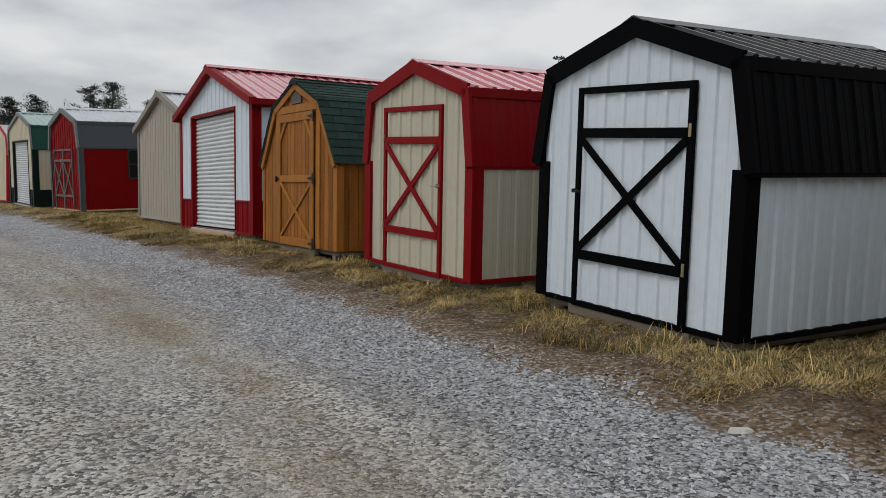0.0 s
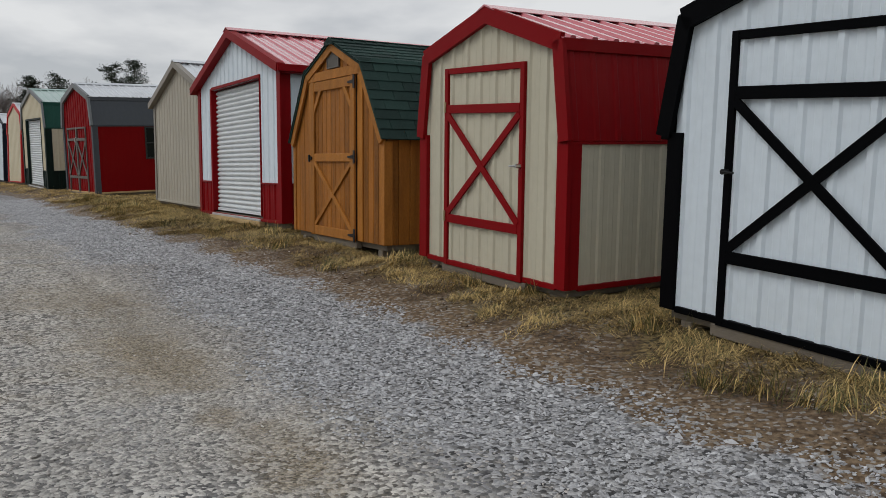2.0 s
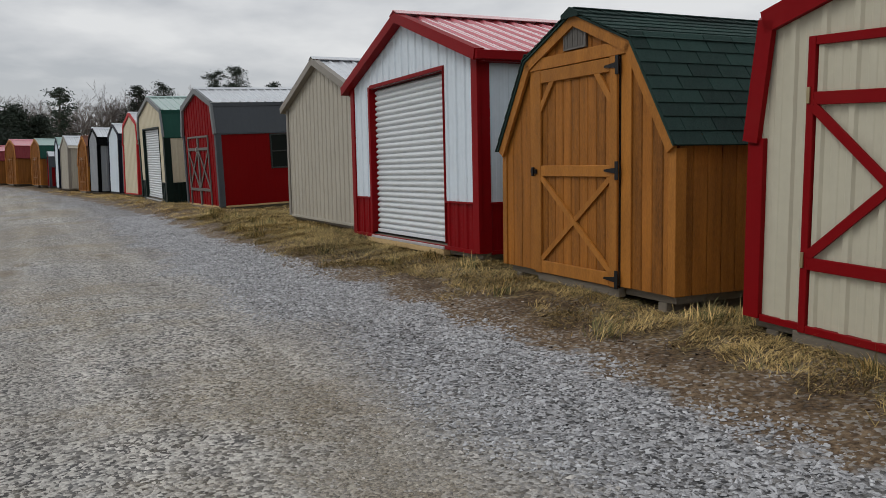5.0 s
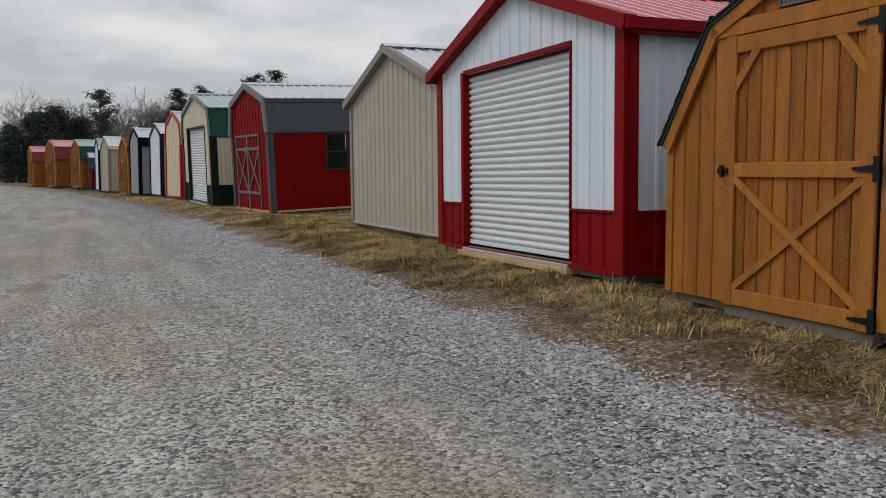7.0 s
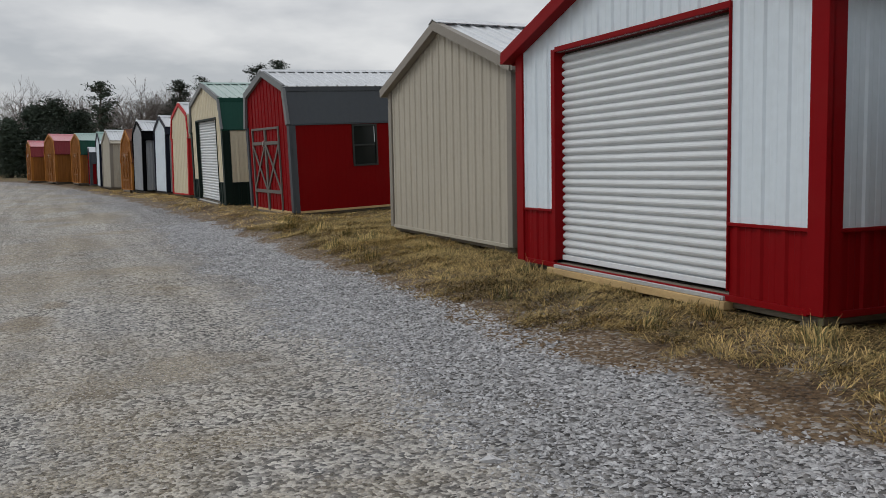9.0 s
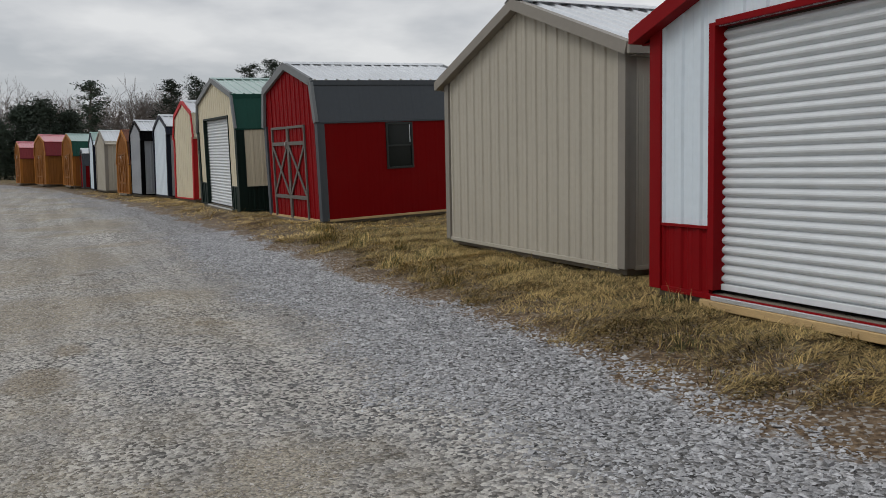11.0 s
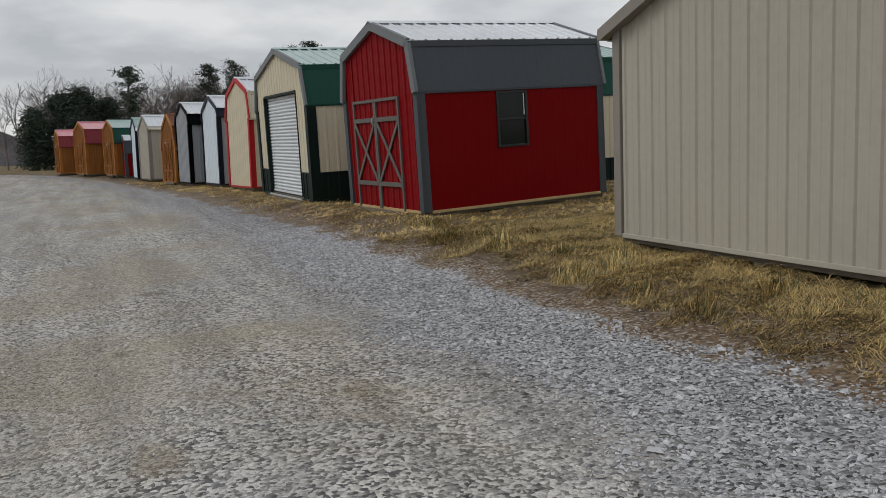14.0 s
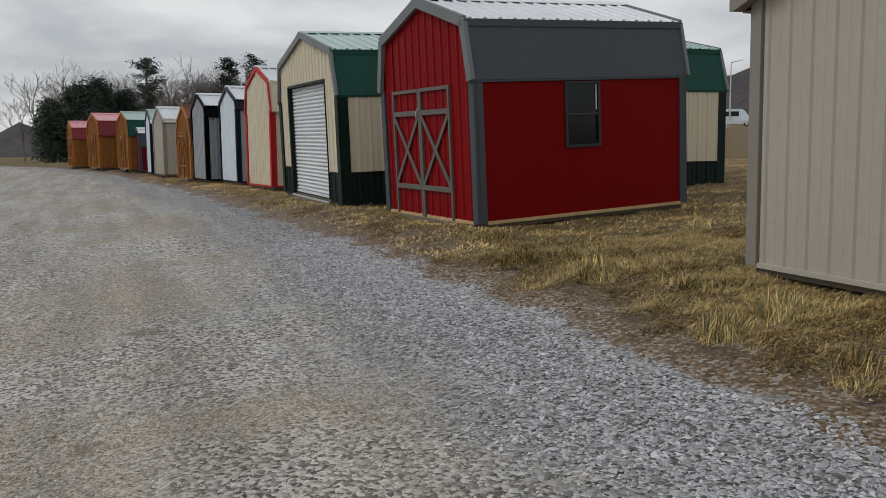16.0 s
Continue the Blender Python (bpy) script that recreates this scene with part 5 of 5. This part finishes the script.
rs = np.random.default_rng(4)
s, p = scatter_points(rs, 280000, 0.0, 27.0, -3.8, 4.7)
x, y = to_xy(s, p)
q = p - edge_p(s) + 0.25 * patch(x, y, 1.6)
fresh = smooth(-1.9, -0.8, q + 0.35 * patch(x, y, 0.6, 2.2)) * smooth(0.25, -0.05, q)
bare = smooth(0.25, 0.75, patch(x, y, 0.75, 1.0)) * smooth(3.4, 1.8, p)
keep = rs.random(len(s)) < np.clip(0.50 + 0.5 * fresh - 0.4 * bare - 0.8 * mud_at(s, p), 0.03, 1) * smooth(0.2, -0.08, q) + 0.05 * smooth(1.2, 0.3, q)
s, p, fr = s[keep], p[keep], fresh[keep]
size = (0.0072 + 0.0062 * fr) * rs.lognormal(0, 0.32, len(s))
new_load = fr > 0.35 + 0.3 * rs.random(len(s))
stones("gravel_stones", s[~new_load], p[~new_load], size[~new_load], STONE, "loose grey crushed limestone chips on the drive", rs)
stones("fresh_gravel_stones", s[new_load], p[new_load], size[new_load], FRESH_STONE, "coarser blue-grey chips spread along the drive's edge", rs)


CLOD = material("dark_soil_clod", (0.095, 0.063, 0.038), 0.95, 0, 0.4, 20, 0.5, 90, 0.2, per_piece=0.9)
s, p = scatter_points(rs, 30000, 0.0, 27.0, 3.6, 6.8)
q = p - edge_p(s)
x, y = to_xy(s, p)
keep = rs.random(len(s)) < smooth(-0.1, 0.35, q) * smooth(2.2, 0.5, q) * np.clip(0.45 + 0.6 * patch(x, y, 2.2, 0.7), 0.03, 1)
clods = stones("soil_clods", s[keep], p[keep], 0.007 * rs.lognormal(0, 0.4, int(keep.sum())), CLOD, "dark crumbs of turned soil along the verge", rs)
tagged(clods, category="soil")
pale = thing("loose_stone", Matrix.Translation((1.97, 3.5, ground_z(1.97, 3.5) - 0.004)), "flat pale loose stone on the dirt verge", "stone")
slab = Bag().poly([(-0.075, -0.03, 0), (0.02, -0.04, 0), (0.08, -0.01, 0), (0.06, 0.035, 0), (-0.05, 0.04, 0), (-0.065, -0.022, 0.022), (0.02, -0.03, 0.026), (0.068, -0.006, 0.02), (0.05, 0.027, 0.024), (-0.045, 0.03, 0.02)], [(4, 3, 2, 1, 0), (5, 6, 7, 8, 9), (0, 1, 6, 5), (1, 2, 7, 6), (2, 3, 8, 7), (3, 4, 9, 8), (4, 0, 5, 9)])
part("stone", slab, material("pale_limestone", (0.55, 0.53, 0.48), 0.85, 0, 0.2, 20, 0.4, 90), pale)


def inside(x, y, grow=0.0):
    bad = np.zeros(len(x), bool)
    for m_, W, D in FOOT:
        inv = m_.inverted()
        lx = inv[0][0] * x + inv[0][1] * y + inv[0][3]
        ly = inv[1][0] * x + inv[1][1] * y + inv[1][3]
        bad |= (lx > -grow) & (lx < W + grow) & (ly > -grow) & (ly < D + grow)
    return bad


def blades(name, s, p, length, lean, width, mat, label, rng_):
    """Bent grass blades, four points each."""
    x, y = to_xy(s, p)
    ok = ~inside(x, y, 0.02)
    x, y, length, lean = x[ok], y[ok], length[ok], lean[ok]
    n_ = len(x)
    z = land(x, y) + bumps(x, y)
    a = 2.6 * patch(x, y, 1.9, 0.3) + 1.7 * patch(x, y, 6.5, 1.1) + rng_.normal(0, 0.75, n_)
    z = z + (np.clip(patch(x, y, 5.2, 1.9), 0, 1) * 0.035 + np.clip(patch(x, y, 11.0, 0.5), 0, 1) * 0.022) * rng_.random(n_)
    d = np.stack([np.cos(a), np.sin(a)], -1)
    side = np.stack([-np.sin(a), np.cos(a)], -1) * (width * rng_.uniform(0.6, 1.4, n_))[:, None]
    h1, r1 = length * 0.55 * np.cos(lean * 0.93), length * 0.55 * np.sin(lean * 0.93)
    h2, r2 = h1 + length * 0.45 * np.cos(np.minimum(lean * 1.2, 1.8)), r1 + length * 0.45 * np.sin(np.minimum(lean * 1.2, 1.8))
    h2 = np.maximum(h2, 0.006)
    b0 = np.stack([x - side[:, 0], y - side[:, 1], z - 0.01], -1)
    b1 = np.stack([x + side[:, 0], y + side[:, 1], z - 0.01], -1)
    m0 = np.stack([x + d[:, 0] * r1 + side[:, 0], y + d[:, 1] * r1 + side[:, 1], z + h1 + 0.004], -1)
    m1 = np.stack([x + d[:, 0] * r1 - side[:, 0], y + d[:, 1] * r1 - side[:, 1], z + h1 + 0.004], -1)
    t0 = np.stack([x + d[:, 0] * r2, y + d[:, 1] * r2, z + h2], -1)
    v = np.stack([b0, b1, m0, m1, t0], 1).reshape(-1, 3)
    tri = np.array([(0, 1, 2), (0, 2, 3), (3, 2, 4)])
    f = (tri[None] + (np.arange(n_) * 5)[:, None, None]).reshape(-1, 3)
    me = raw_mesh(name, v, f)
    me.materials.append(mat)
    return tagged(new(name, me), label, "grass", kind="stuff")


def grass_sites(n_, s0, s1, q0, q1, seed, tuft=0.5):
    r = np.random.default_rng(seed)
    m_ = n_ // 14
    cs, cq = r.uniform(s0, s1, m_), r.uniform(q0, q1, m_)
    pick = r.integers(0, m_, n_)
    free = r.random(n_) > tuft
    s = np.where(free, r.uniform(s0, s1, n_), cs[pick] + r.normal(0, 0.06, n_))
    q = np.where(free, r.uniform(q0, q1, n_), cq[pick] + r.normal(0, 0.06, n_))
    p = q + edge_p(s)
    x, y = to_xy(s, p)
    cover = smooth(0.22, 0.55, q - 0.22 * smooth(12, 7, s) + 0.3 * patch(x, y, 1.3, 0.4) + 0.22 * patch(x, y, 4.0, 2.0)) * (0.5 + 0.5 * smooth(-0.5, 0.3, patch(x, y, 5.2, 1.9) + 0.4 * patch(x, y, 11.0, 0.5)))
    ok = r.random(n_) < cover
    return s[ok], p[ok], r


for nm, n_, s0, s1, q0, q1, ln, le, wd, mat, label, seed in (
    ("matted_straw", 430000, 0.0, 24, 0.0, 5.0, 0.09, 1.47, 0.0020, STRAW, "matted dry straw-coloured grass on the verge", 1),
    ("dry_grass", 40000, 0.0, 24, 0.15, 5.0, 0.045, 1.0, 0.0017, STRAW, "standing dry grass tufts on the verge", 4),
    ("green_grass", 60000, 0.0, 24, 0.2, 4.5, 0.05, 1.1, 0.0018, GRASS, "short green winter grass among the straw", 2),
    ("far_dry_grass", 60000, 24, 55, 0.0, 6.0, 0.085, 1.42, 0.0045, STRAW, "dry grass on the far verge", 3),
    ("field_grass", 60000, 14, 44, 5.0, 16.0, 0.085, 1.42, 0.0045, STRAW, "dry grass between and behind the sheds", 5),
):
    s, p, r = grass_sites(n_, s0, s1, q0, q1, seed)
    blades(nm, s, p, ln * r.lognormal(0, 0.4, len(s)), np.clip(r.normal(le, 0.22, len(s)), 0.05, 1.56), wd, mat, label, r)

# upright tussocks where the mown grass was missed
rt = np.random.default_rng(9)
ts_, tq = np.concatenate([[3.0, 3.35, 2.2], rt.uniform(1.5, 25, 40)]), np.concatenate([[0.7, 0.62, 0.9], rt.uniform(0.45, 1.6, 40)])
pick = rt.integers(0, len(ts_), 6000)
s = ts_[pick] + rt.normal(0, 0.09, 6000)
p = tq[pick] + edge_p(s) + rt.normal(0, 0.06, 6000)
half_way = 3400
for nm, part_of, mat in (("green_tussocks", slice(0, half_way), GRASS), ("straw_tussocks", slice(half_way, None), STRAW)):
    blades(nm, s[part_of], p[part_of], 0.10 * rt.lognormal(0, 0.35, len(s[part_of])), np.clip(rt.normal(0.75, 0.35, len(s[part_of])), 0.05, 1.4), 0.0024, mat, "upright grass tussocks along the dirt strip", rt)
